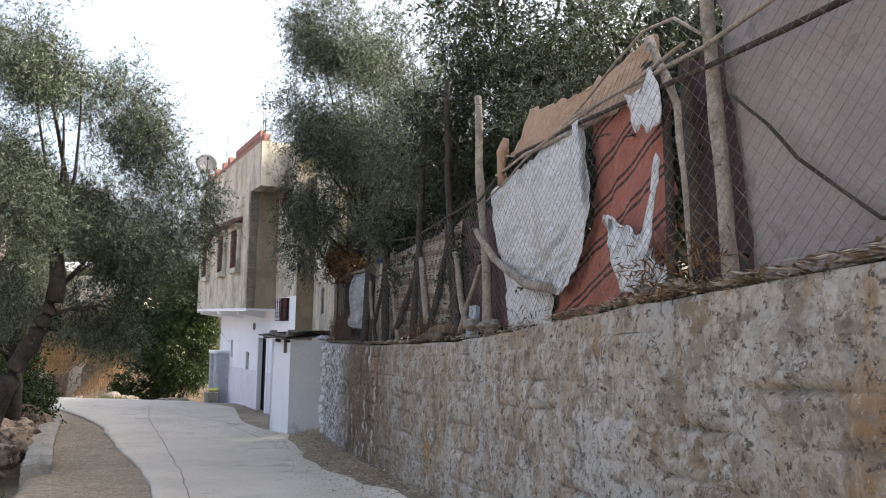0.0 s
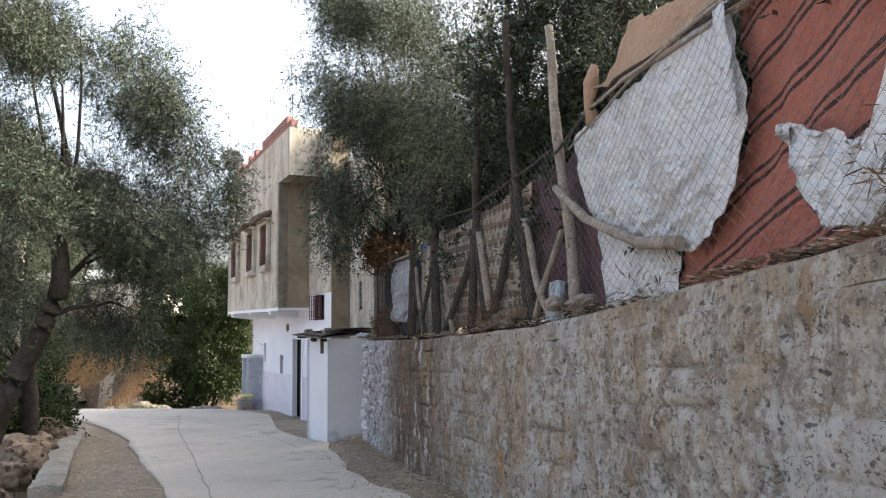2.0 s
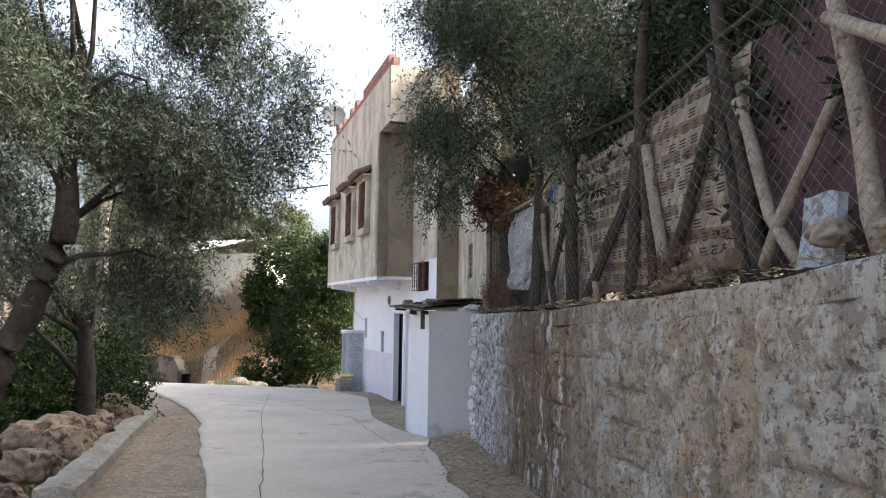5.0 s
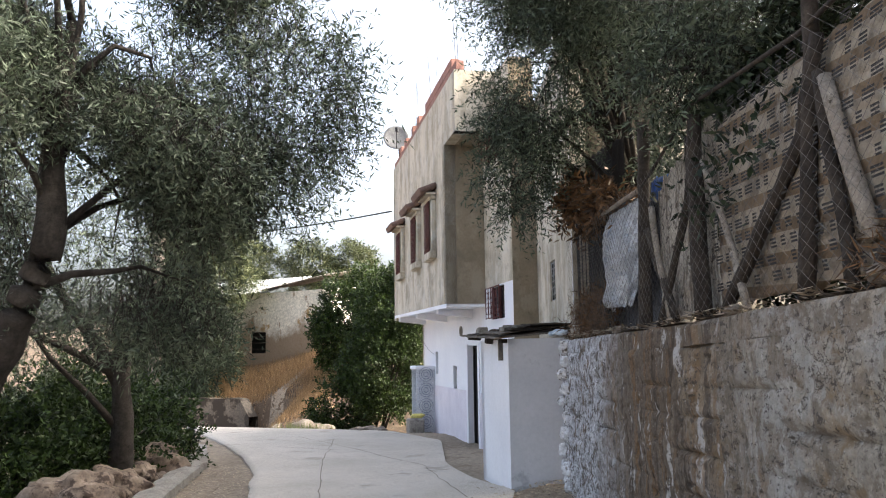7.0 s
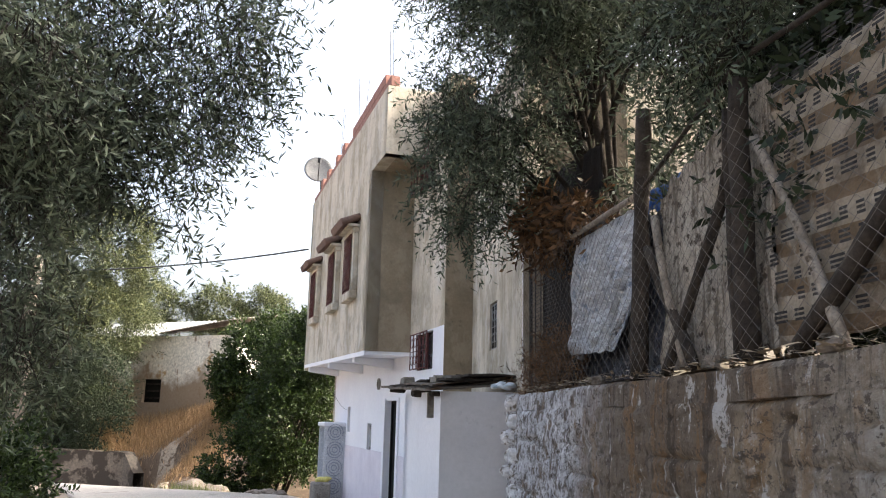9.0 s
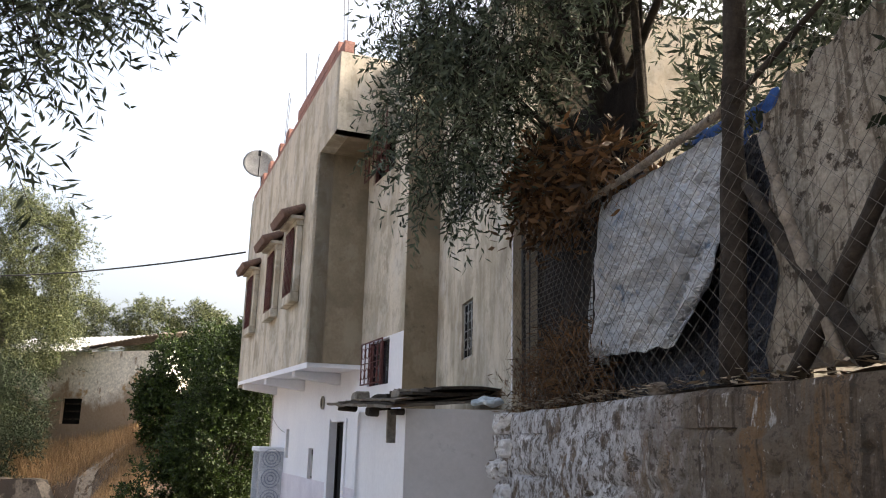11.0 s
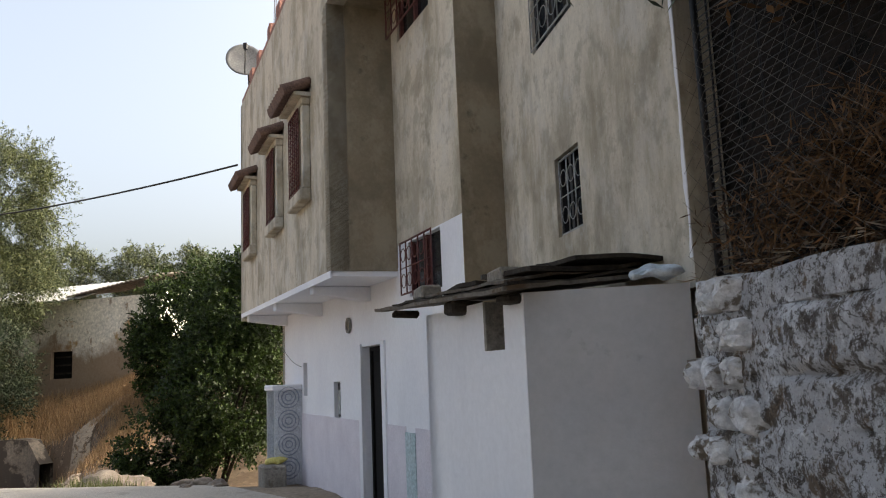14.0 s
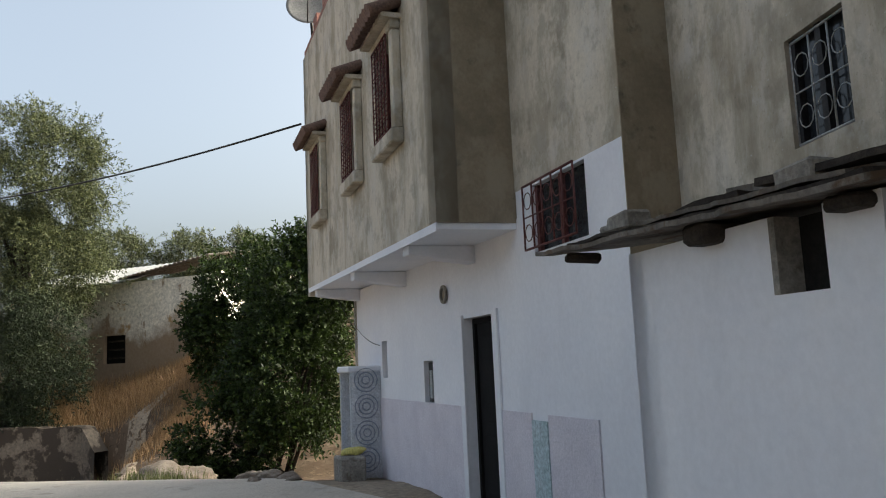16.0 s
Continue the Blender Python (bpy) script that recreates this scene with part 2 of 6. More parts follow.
def at_y(origin, d, y):
    return origin + d * ((y - origin.y) / d.y)


BAY_WINDOWS = [(0.97, 1.87), (2.87, 3.76), (5.46, 6.38)]
LC = at_y(L0, DL, 21.2)      # outer corner beside the set-back
house = thing("house", (-4, 25, -0.6), "two-storey village house, cement plaster above, whitewash below, with an overhanging bay", "house")


def hp(ob):
    ob.matrix_parent_inverse = ob.parent.matrix_world.inverted()
    return ob


def ls(y):
    return (y - LC.y) / DL.y


def rise(ob):
    """The foot of the bay climbs a little towards its far end."""
    for v in ob.data.vertices:
        if v.co.z < 2.5:
            v.co.z += 0.14 * max(0.0, (Vector(v.co.xy) - B0).dot(DB)) / 7.5
    return ob


def build_house():
    T = 0.22
    hp(panel("wall_white", LC, L1, -0.75, 2.3, T, [(ls(23.6), ls(24.41), -0.75, 1.46), (ls(21.72), ls(22.62), 1.92, 2.3), (ls(27.55), ls(27.83), 0.8, 1.36), (ls(25.5), ls(25.85), 0.48, 1.02)], M_WHITE, house, "whitewashed ground-floor wall"))
    hp(panel("wall_white", LC, at_y(L0, DL, 22.95), 2.3, 2.55, T, [(ls(21.72), ls(22.62), 2.3, 2.53)], M_WHITE, house))
    hp(panel("wall_plaster", LC, at_y(L0, DL, 23.3), 2.55, 6.6, T, [(ls(21.8), ls(22.75), 4.95, 5.9)], M_PLASTER, house, "bare cement-plastered wall"))
    # bay
    wins = [(a + 0.13, b - 0.13, 3.42, 4.52) for a, b in BAY_WINDOWS]
    rise(hp(panel("bay_front", B0, B1, 2.26, 5.45, T, wins, M_PLASTER, house, "cement-plastered bay front")))
    hp(panel("bay_front_upper", B0 - DB * 1.05, B1, 5.45, 6.65, T, [], M_PLASTER, house))
    R1 = B0 + NB * 1.2
    hp(panel("bay_side", R1 + DB * 0.0, B0 + DB * 0.0, 2.26, 5.45, -0.0 + T, [], M_PLASTER_BROWN, house, "brown cement side of the bay, shade included in the colour"))
    rise(hp(prism("bay_floor", [tuple(B0 + NB * 0.02 + DB * 0.02), tuple(B0 + NB * 1.2), tuple(B1 + NB * 1.2), tuple(B1 + NB * 0.02)], 2.2, 2.26, M_WHITE, house, "whitewashed underside of the bay")))
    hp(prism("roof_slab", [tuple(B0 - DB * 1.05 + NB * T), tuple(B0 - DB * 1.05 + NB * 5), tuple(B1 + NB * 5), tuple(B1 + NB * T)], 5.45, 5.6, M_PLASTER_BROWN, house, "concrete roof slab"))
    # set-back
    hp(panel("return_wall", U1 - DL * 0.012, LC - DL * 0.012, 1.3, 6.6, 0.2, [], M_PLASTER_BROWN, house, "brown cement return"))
    us = lambda y: (y - UN.y) / DU.y
    hp(panel("set_back_wall", UN, U1, -0.6, 5.7, T, [(us(19.44), us(19.95), 2.06, 2.68), (us(19.4), us(20.3), 3.7, 4.75)], M_PLASTER, house))
    # the unseen last 3 m are added to block a streak of sun
    hp(panel("end_wall_sun_block", UN + DU * T + NU * 9, UN + DU * T + NU * 1.3, -0.6, 5.42, T, [], M_PLASTER, house))
    # first stretch of the end wall: the shade it stands in is painted dark
    hp(panel("end_wall_near", UN + DU * (T + 0.004) + NU * 1.3, UN + DU * (T + 0.004) + NU * (T + 0.002), -0.6, 5.7, T, [], M_END_SHADE, house, "near end wall, its shade painted in as dark cement"))
    hp(panel("overhang_end", B0 - DB * 1.052 + NB * 1.4, B0 - DB * 1.052, 5.45, 6.65, 0.2, [], M_PLASTER, house))
    E1 = L1 + NL * 6
    hp(panel("far_end_wall", L1, E1, -1.2, 6.6, T, [], M_PLASTER, house))
    hp(panel("bay_far_side", B1, B1 + NB * 1.2, 2.26, 6.65, T, [], M_PLASTER, house))
    hp(panel("back_wall", E1, U0 + NU * 6, -0.6, 5.7, T, [], M_PLASTER, house))
    # an added near-black panel paints the rooms' shade behind the openings
    hp(prism("room_shade_panel", [tuple(LC + NL * 0.9 + DL * 0.4), tuple(LC + NL * 1.0 + DL * 0.4), tuple(L1 + NL * 1.0), tuple(L1 + NL * 0.9)], -0.7, 5.4, M_INNER_SHADE, house))


build_house()


# ---- more materials ----
M_METAL_RED = material("red_oxide_iron", (0.085, 0.028, 0.026), (0.14, 0.05, 0.045), 8, 0.6, 0.1, 60, metal=0.0)
M_IRON = material("black_iron", (0.02, 0.02, 0.022), (0.035, 0.033, 0.033), 8, 0.55, 0.1, 60, metal=0.4)
M_IRON_PALE = material("pale_painted_iron", (0.30, 0.31, 0.31), (0.40, 0.40, 0.39), 8, 0.6, 0.1, 60)
M_DOOR = material("dark_door", (0.006, 0.0055, 0.0055), (0.010, 0.009, 0.009), 3, 0.95, 0.1, 60)
M_TILE = material("roof_tile", (0.13, 0.085, 0.07), (0.19, 0.12, 0.095), 5, 0.9, 0.4, 40)
M_PINK = material("lilac_roughcast", (0.64, 0.60, 0.655), (0.72, 0.68, 0.73), 2.5, 0.95, 0.9, 45, fine_amount=0.12)
M_AQUA = material("aqua_patch", (0.38, 0.48, 0.50), (0.48, 0.55, 0.58), 5, 0.9, 0.4, 30)
M_ZELLIGE = material("grey_glazed_tile", (0.46, 0.48, 0.52), (0.58, 0.59, 0.62), 9, 0.3, 0.1, 50)
M_ZELLIGE_DARK = material("blue_grey_tile", (0.24, 0.27, 0.33), (0.32, 0.35, 0.41), 9, 0.3, 0.1, 50)
M_RUST_SHEET = material("weathered_sheet", (0.10, 0.085, 0.07), (0.19, 0.165, 0.14), 3, 0.75, 0.4, 25, (0.10, 0.065, 0.04), 5, 0.55)
M_OLD_WOOD = material("old_wood", (0.21, 0.175, 0.14), (0.32, 0.275, 0.225), 6, 0.95, 0.7, 40, (0.07, 0.055, 0.04), 9, 0.6)
M_DARK_WOOD = material("dark_pole_wood", (0.03, 0.024, 0.02), (0.062, 0.05, 0.04), 6, 0.95, 0.7, 40)
M_BARK = material("olive_bark", (0.022, 0.018, 0.015), (0.05, 0.042, 0.035), 7, 1.0, 1.0, 30)
M_STONE = material("pale_limestone", (0.15, 0.12, 0.098), (0.26, 0.22, 0.18), 3, 0.95, 0.8, 20, (0.18, 0.14, 0.11), 5, 0.56)
M_WHITE_STONE = material("limewashed_rubble", (0.50, 0.50, 0.51), (0.68, 0.68, 0.69), 4, 0.95, 0.9, 25, (0.17, 0.145, 0.12), 9, 0.545)
M_KERB = material("kerb_concrete", (0.21, 0.19, 0.165), (0.31, 0.285, 0.25), 3, 0.95, 0.6, 35, (0.17, 0.145, 0.12), 6, 0.58)
M_TARP_WHITE = material("white_woven_sack", (0.52, 0.53, 0.54), (0.60, 0.60, 0.60), 2.5, 0.6, 0.35, 60, (0.40, 0.41, 0.43), 5, 0.6, fine_amount=0.08)
M_PLASTIC = material("milky_plastic_sheet", (0.40, 0.43, 0.48), (0.56, 0.58, 0.61), 2.5, 0.4, 0.8, 12, (0.22, 0.28, 0.38), 3.0, 0.57, fine_amount=0.08)
M_TARP_GREY = material("grey_brown_tarpaulin", (0.215, 0.185, 0.175), (0.26, 0.225, 0.21), 1.5, 0.9, 0.35, 50, (0.17, 0.145, 0.14), 3, 0.6, fine_amount=0.08)
M_TAN_CLOTH = material("tan_canvas", (0.32, 0.215, 0.145), (0.38, 0.265, 0.185), 2, 0.95, 0.4, 60, fine_amount=0.1)
M_MAROON = material("maroon_sheet", (0.055, 0.033, 0.036), (0.075, 0.046, 0.05), 2, 0.9, 0.3, 50)
M_BLACK_PLASTIC = material("dark_blue_plastic", (0.008, 0.009, 0.014), (0.018, 0.021, 0.034), 4, 0.35, 0.4, 15)
M_SHADE = material("shade_cloth", (0.014, 0.011, 0.010), (0.028, 0.022, 0.019), 3, 0.95, 0.5, 40, (0.008, 0.007, 0.007), 4, 0.55)
M_BLUE_PLASTIC = material("blue_plastic", (0.03, 0.09, 0.30), (0.05, 0.13, 0.38), 4, 0.4, 0.4, 15)
M_BAG = material("pale_blue_bag", (0.42, 0.50, 0.58), (0.60, 0.63, 0.66), 6, 0.4, 0.4, 15)
M_WIRE = material("galvanised_wire", (0.11, 0.10, 0.09), (0.18, 0.165, 0.15), 6, 0.6, 0, 60, metal=0.2)
M_CABLE = material("cable", (0.015, 0.015, 0.015), (0.03, 0.03, 0.03), 4, 0.6, 0)
M_DISH = material("dish_grey", (0.10, 0.10, 0.105), (0.14, 0.14, 0.14), 4, 0.5, 0.1, 30)
M_YELLOW = material("yellow_cloth", (0.55, 0.48, 0.14), (0.62, 0.56, 0.22), 9, 0.9, 0.4, 40)
M_BLACK_PRINT = material("black_print", (0.03, 0.028, 0.027), (0.05, 0.045, 0.042), 9, 0.9, 0)


def leaf_material(name, dark, light, back=0.3):
    m = bpy.data.materials.new(name)
    m.use_nodes = True
    t = m.node_tree
    bsdf = t.nodes["Principled BSDF"]
    geo = t.nodes.new("ShaderNodeNewGeometry")
    x = t.nodes.new("ShaderNodeMix")
    x.data_type = "RGBA"
    x.inputs[6].default_value, x.inputs[7].default_value = (*dark, 1), (*light, 1)
    t.links.new(geo.outputs["Random Per Island"], x.inputs[0])
    t.links.new(x.outputs[2], bsdf.inputs["Base Color"])
    bsdf.inputs["Roughness"].default_value = 0.55
    bsdf.inputs["Specular IOR Level"].default_value = 0.3
    tr = t.nodes.new("ShaderNodeBsdfTranslucent")
    t.links.new(x.outputs[2], tr.inputs["Color"])
    mx = t.nodes.new("ShaderNodeMixShader")
    mx.inputs[0].default_value = back
    t.links.new(bsdf.outputs[0], mx.inputs[1])
    t.links.new(tr.outputs[0], mx.inputs[2])
    t.links.new(mx.outputs[0], t.nodes["Material Output"].inputs["Surface"])
    return m


M_OLIVE = leaf_material("olive_leaves", (0.012, 0.019, 0.009), (0.13, 0.158, 0.104), 0.2)
M_OLIVE_FAR = leaf_material("sunlit_olive_leaves", (0.012, 0.02, 0.008), (0.13, 0.145, 0.062))
M_CITRUS = leaf_material("dark_leaves", (0.007, 0.012, 0.005), (0.045, 0.062, 0.029), 0.2)
M_BUSH = leaf_material("green_shrub_leaves", (0.006, 0.013, 0.003), (0.048, 0.078, 0.016))
M_DRY = leaf_material("dry_brown_leaves", (0.03, 0.017, 0.009), (0.20, 0.105, 0.045), 0.15)
M_STRAW = leaf_material("dry_grass", (0.17, 0.10, 0.048), (0.42, 0.275, 0.145), 0.15)
M_WEED = leaf_material("weeds", (0.09, 0.11, 0.03), (0.22, 0.23, 0.09), 0.2)
M_LITTER = leaf_material("leaf_litter", (0.17, 0.125, 0.08), (0.44, 0.35, 0.24), 0.0)


def node_tools(m):
    t = m.node_tree
    geo = t.nodes.new("ShaderNodeNewGeometry")

    def noise_at(vec_scale, scale, detail=6.0, rough=0.65):
        v = t.nodes.new("ShaderNodeVectorMath")
        v.operation = "MULTIPLY"
        v.inputs[1].default_value = vec_scale
        t.links.new(geo.outputs["Position"], v.inputs[0])
        n = t.nodes.new("ShaderNodeTexNoise")
        n.inputs["Scale"].default_value, n.inputs["Detail"].default_value, n.inputs["Roughness"].default_value = scale, detail, rough
        t.links.new(v.outputs[0], n.inputs["Vector"])
        return n.outputs["Fac"]

    def ramp(src, lo, hi, a=0.0, b=1.0):
        r = t.nodes.new("ShaderNodeMapRange")
        for k, val in zip(("From Min", "From Max", "To Min", "To Max"), (lo, hi, a, b)):
            r.inputs[k].default_value = val
        t.links.new(src, r.inputs["Value"])
        return r.outputs[0]

    def math_(op, a, b):
        n = t.nodes.new("ShaderNodeMath")
        n.operation = op
        for k, val in enumerate((a, b)):
            if isinstance(val, float):
                n.inputs[k].default_value = val
            else:
                t.links.new(val, n.inputs[k])
        return n.outputs[0]

    def lay(fac, colour):
        """Lays a colour over the base colour where fac is 1."""
        bsdf = t.nodes["Principled BSDF"]
        x = t.nodes.new("ShaderNodeMix")
        x.data_type = "RGBA"
        t.links.new(fac, x.inputs[0])
        t.links.new(bsdf.inputs["Base Color"].links[0].from_socket, x.inputs[6])
        x.inputs[7].default_value = (*colour, 1)
        t.links.new(x.outputs[2], bsdf.inputs["Base Color"])

    sep = t.nodes.new("ShaderNodeSeparateXYZ")
    t.links.new(geo.outputs["Position"], sep.inputs[0])
    return t, noise_at, ramp, math_, lay, sep


def finish_wall_material():
    t, noise_at, ramp, math_, lay, sep = node_tools(M_WALL)

    def within(a0, a1, b0, b1):
        return math_("MULTIPLY", ramp(sep.outputs["Y"], a0, a1), ramp(sep.outputs["Y"], b0, b1, 1.0, 0.0))

    # grey and buff cement patches, ochre runs, flaked skin
    lay(ramp(noise_at((1, 1, 0.9), 1.5, 10.0), 0.46, 0.60, 0, 0.85), (0.40, 0.385, 0.36))
    lay(ramp(noise_at((1.1, 1.1, 0.8), 1.1, 12.0, 0.7), 0.50, 0.58, 0, 0.75), (0.31, 0.235, 0.155))
    lay(ramp(noise_at((1.3, 1.3, 0.35), 1.2, 12.0, 0.7), 0.57, 0.64, 0, 0.85), (0.27, 0.155, 0.07))
    lay(ramp(noise_at((1, 1, 1.2), 4.5, 14.0, 0.75), 0.51, 0.55, 0, 0.7), (0.19, 0.155, 0.12))
    lay(ramp(noise_at((1, 1, 1.0), 3.4, 14.0, 0.75), 0.56, 0.60, 0, 0.6), (0.50, 0.48, 0.45))
    lay(ramp(noise_at((4.5, 4.5, 0.5), 1.7, 12.0, 0.7), 0.57, 0.64, 0, 0.6), (0.15, 0.115, 0.085))
    # wet brown stretch with rusty and black runs from the top
    wet = within(11.2, 12.8, 14.6, 16.2)
    lay(math_("MULTIPLY", wet, ramp(noise_at((1, 1, 0.7), 1.6, 14.0, 0.7), 0.34, 0.48, 0, 0.88)), (0.13, 0.10, 0.074))
    lay(math_("MULTIPLY", wet, ramp(noise_at((3.2, 3.2, 0.3), 1.5, 12.0, 0.7), 0.52, 0.60, 0, 0.65)), (0.20, 0.115, 0.052))
    lay(math_("MULTIPLY", wet, ramp(noise_at((5.0, 5.0, 0.4), 1.9, 12.0, 0.7), 0.53, 0.59, 0, 0.85)), (0.06, 0.045, 0.034))
    lay(math_("MULTIPLY", wet, ramp(noise_at((2.0, 2.0, 0.8), 2.6, 14.0, 0.7), 0.57, 0.60, 0, 0.9)), (0.47, 0.45, 0.43))
    # limewash with earth showing through and black mould towards the house
    edge = math_("ADD", sep.outputs["Y"], math_("MULTIPLY", noise_at((1, 1, 0.6), 1.1, 10.0, 0.7), 3.0))
    near_end = ramp(edge, 15.9, 17.0)
    lay(math_("MULTIPLY", near_end, ramp(noise_at((1, 1, 0.8), 2.0, 8.0), 0.3, 0.4)), (0.17, 0.13, 0.10))
    lay(math_("MULTIPLY", near_end, ramp(noise_at((1.2, 1.2, 1.0), 5.0, 15.0, 0.75), 0.42, 0.47, 0, 0.95)), (0.50, 0.505, 0.53))
    lay(math_("MULTIPLY", near_end, ramp(noise_at((1.3, 1.3, 1.0), 6.0, 15.0, 0.75), 0.52, 0.58, 0, 0.8)), (0.70, 0.71, 0.74))
    lay(math_("MULTIPLY", near_end, ramp(noise_at((1.5, 1.5, 1.2), 7.0, 15.0, 0.8), 0.52, 0.545, 0, 0.88)), (0.10, 0.08, 0.063))
    lay(math_("MULTIPLY", near_end, ramp(noise_at((1, 1, 0.9), 12.0, 15.0, 0.8), 0.55, 0.58, 0, 0.85)), (0.07, 0.058, 0.05))
    # hairline cracks and the rims of flaked skin
    for size, wide, gate in ((1.7, 0.006, 0.50), (4.2, 0.012, 0.54)):
        off = math_("ABSOLUTE", math_("SUBTRACT", noise_at((1, 1, 1.5), size, 7.0, 0.6), 0.5), 0.0)
        lay(math_("MULTIPLY", ramp(off, wide * 0.4, wide, 1.0, 0.0), ramp(noise_at((1, 1, 1), 1.3 * size, 4.0), gate, gate + 0.06, 0, 0.85)), (0.07, 0.056, 0.045))
    # pits and grit
    lay(ramp(noise_at((1, 1, 1.3), 15.0, 12.0, 0.75), 0.56, 0.59, 0, 0.85), (0.075, 0.06, 0.05))
    lay(ramp(noise_at((1, 1, 1.0), 48.0, 5.0, 0.7), 0.60, 0.66, 0, 0.6), (0.10, 0.082, 0.066))
    lay(ramp(noise_at((1, 1, 1.0), 38.0, 5.0, 0.7), 0.62, 0.67, 0, 0.5), (0.56, 0.53, 0.49))
    lay(ramp(noise_at((1, 1, 3.0), 6.0, 6.0), 0.64, 0.67, 0, 0.8), (0.07, 0.06, 0.05))
    bp = t.nodes.new("ShaderNodeBump")
    bp.inputs["Strength"].default_value, bp.inputs["Distance"].default_value = 1.0, 0.05
    t.links.new(math_("ADD", noise_at((1, 1, 1.3), 5.0, 10.0), math_("MULTIPLY", noise_at((1, 1, 1), 18.0, 6.0), 0.5)), bp.inputs["Height"])
    bsdf = t.nodes["Principled BSDF"]
    t.links.new(bsdf.inputs["Normal"].links[0].from_socket, bp.inputs["Normal"])
    t.links.new(bp.outputs[0], bsdf.inputs["Normal"])


finish_wall_material()


def finish_plaster():
    t, noise_at, ramp, math_, lay, sep = node_tools(M_PLASTER)
    lay(ramp(noise_at((1.5, 1.5, 0.5), 1.3), 0.48, 0.66, 0, 0.8), (0.30, 0.255, 0.185))
    lay(ramp(noise_at((1, 1, 0.7), 2.2, 9.0), 0.53, 0.68, 0, 0.65), (0.56, 0.53, 0.48))
    lay(ramp(noise_at((1.2, 1.2, 0.8), 1.0, 12.0, 0.7), 0.50, 0.62, 0, 0.55), (0.25, 0.215, 0.16))
    lay(ramp(noise_at((1, 1, 1), 1.7, 12.0, 0.7), 0.54, 0.64, 0, 0.5), (0.55, 0.53, 0.49))
    lay(ramp(noise_at((1, 1, 1), 24.0, 4.0), 0.66, 0.70, 0, 0.5), (0.62, 0.60, 0.56))
    lay(ramp(noise_at((1, 1, 0.9), 4.2, 12.0), 0.52, 0.62, 0, 0.45), (0.24, 0.21, 0.165))
    lay(ramp(noise_at((3.0, 3.0, 0.3), 1.1, 12.0), 0.57, 0.66, 0, 0.25), (0.19, 0.16, 0.12))
    lay(ramp(noise_at((1, 1, 1), 42.0, 4.0), 0.63, 0.67, 0, 0.35), (0.16, 0.135, 0.10))
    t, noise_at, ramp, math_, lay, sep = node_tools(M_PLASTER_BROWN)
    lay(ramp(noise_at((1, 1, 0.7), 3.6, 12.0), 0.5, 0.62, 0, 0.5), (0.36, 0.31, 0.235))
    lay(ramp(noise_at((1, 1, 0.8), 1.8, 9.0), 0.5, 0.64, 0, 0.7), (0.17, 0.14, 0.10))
    t, noise_at, ramp, math_, lay, sep = node_tools(M_WHITE)
    lay(ramp(noise_at((1.5, 1.5, 0.4), 1.2), 0.55, 0.75, 0, 0.25), (0.60, 0.60, 0.63))
    t, noise_at, ramp, math_, lay, sep = node_tools(M_CONCRETE_ROAD)
    lay(ramp(noise_at((1, 1, 1), 0.8, 8.0), 0.52, 0.7, 0, 0.6), (0.50, 0.46, 0.41))
    lay(ramp(noise_at((1, 1, 1), 6.0, 8.0), 0.58, 0.68, 0, 0.4), (0.30, 0.255, 0.205))
    t, noise_at, ramp, math_, lay, sep = node_tools(M_TARP_WHITE)
    lay(ramp(noise_at((1, 1, 1), 7.0, 2.0), 0.66, 0.70, 0, 0.4), (0.25, 0.36, 0.47))
    lay(ramp(noise_at((1, 1, 1), 2.6, 10.0), 0.52, 0.66, 0, 0.5), (0.36, 0.35, 0.34))
    lay(ramp(noise_at((1, 1, 2.2), 5.5, 6.0), 0.67, 0.70, 0, 0.8), (0.10, 0.09, 0.085))
    t, noise_at, ramp, math_, lay, sep = node_tools(M_HILL)
    lay(math_("MULTIPLY", ramp(noise_at((1, 1, 1), 0.35, 6.0), 0.45, 0.62, 0, 0.8), ramp(sep.outputs["Y"], 25.0, 29.0)), (0.21, 0.155, 0.10))
    far = ramp(sep.outputs["Y"], 27.0, 32.0)
    lay(math_("MULTIPLY", far, ramp(noise_at((1, 1, 1), 0.9, 12.0, 0.7), 0.35, 0.5, 0.35, 0.95)), (0.10, 0.068, 0.045))
    lay(math_("MULTIPLY", far, ramp(noise_at((1, 1, 1), 2.4, 12.0, 0.75), 0.54, 0.6, 0, 0.7)), (0.24, 0.18, 0.12))
    lay(math_("MULTIPLY", far, ramp(noise_at((1, 1, 1), 7.0, 10.0, 0.75), 0.56, 0.6, 0, 0.75)), (0.05, 0.034, 0.023))
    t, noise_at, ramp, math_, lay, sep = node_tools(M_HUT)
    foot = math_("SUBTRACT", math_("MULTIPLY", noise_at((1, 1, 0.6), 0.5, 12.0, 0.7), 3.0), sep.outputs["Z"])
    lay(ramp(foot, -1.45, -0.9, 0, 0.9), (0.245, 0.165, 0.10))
    lay(ramp(noise_at((1.5, 1.5, 0.7), 0.8, 12.0, 0.75), 0.59, 0.62, 0, 0.8), (0.24, 0.16, 0.095))


finish_plaster()


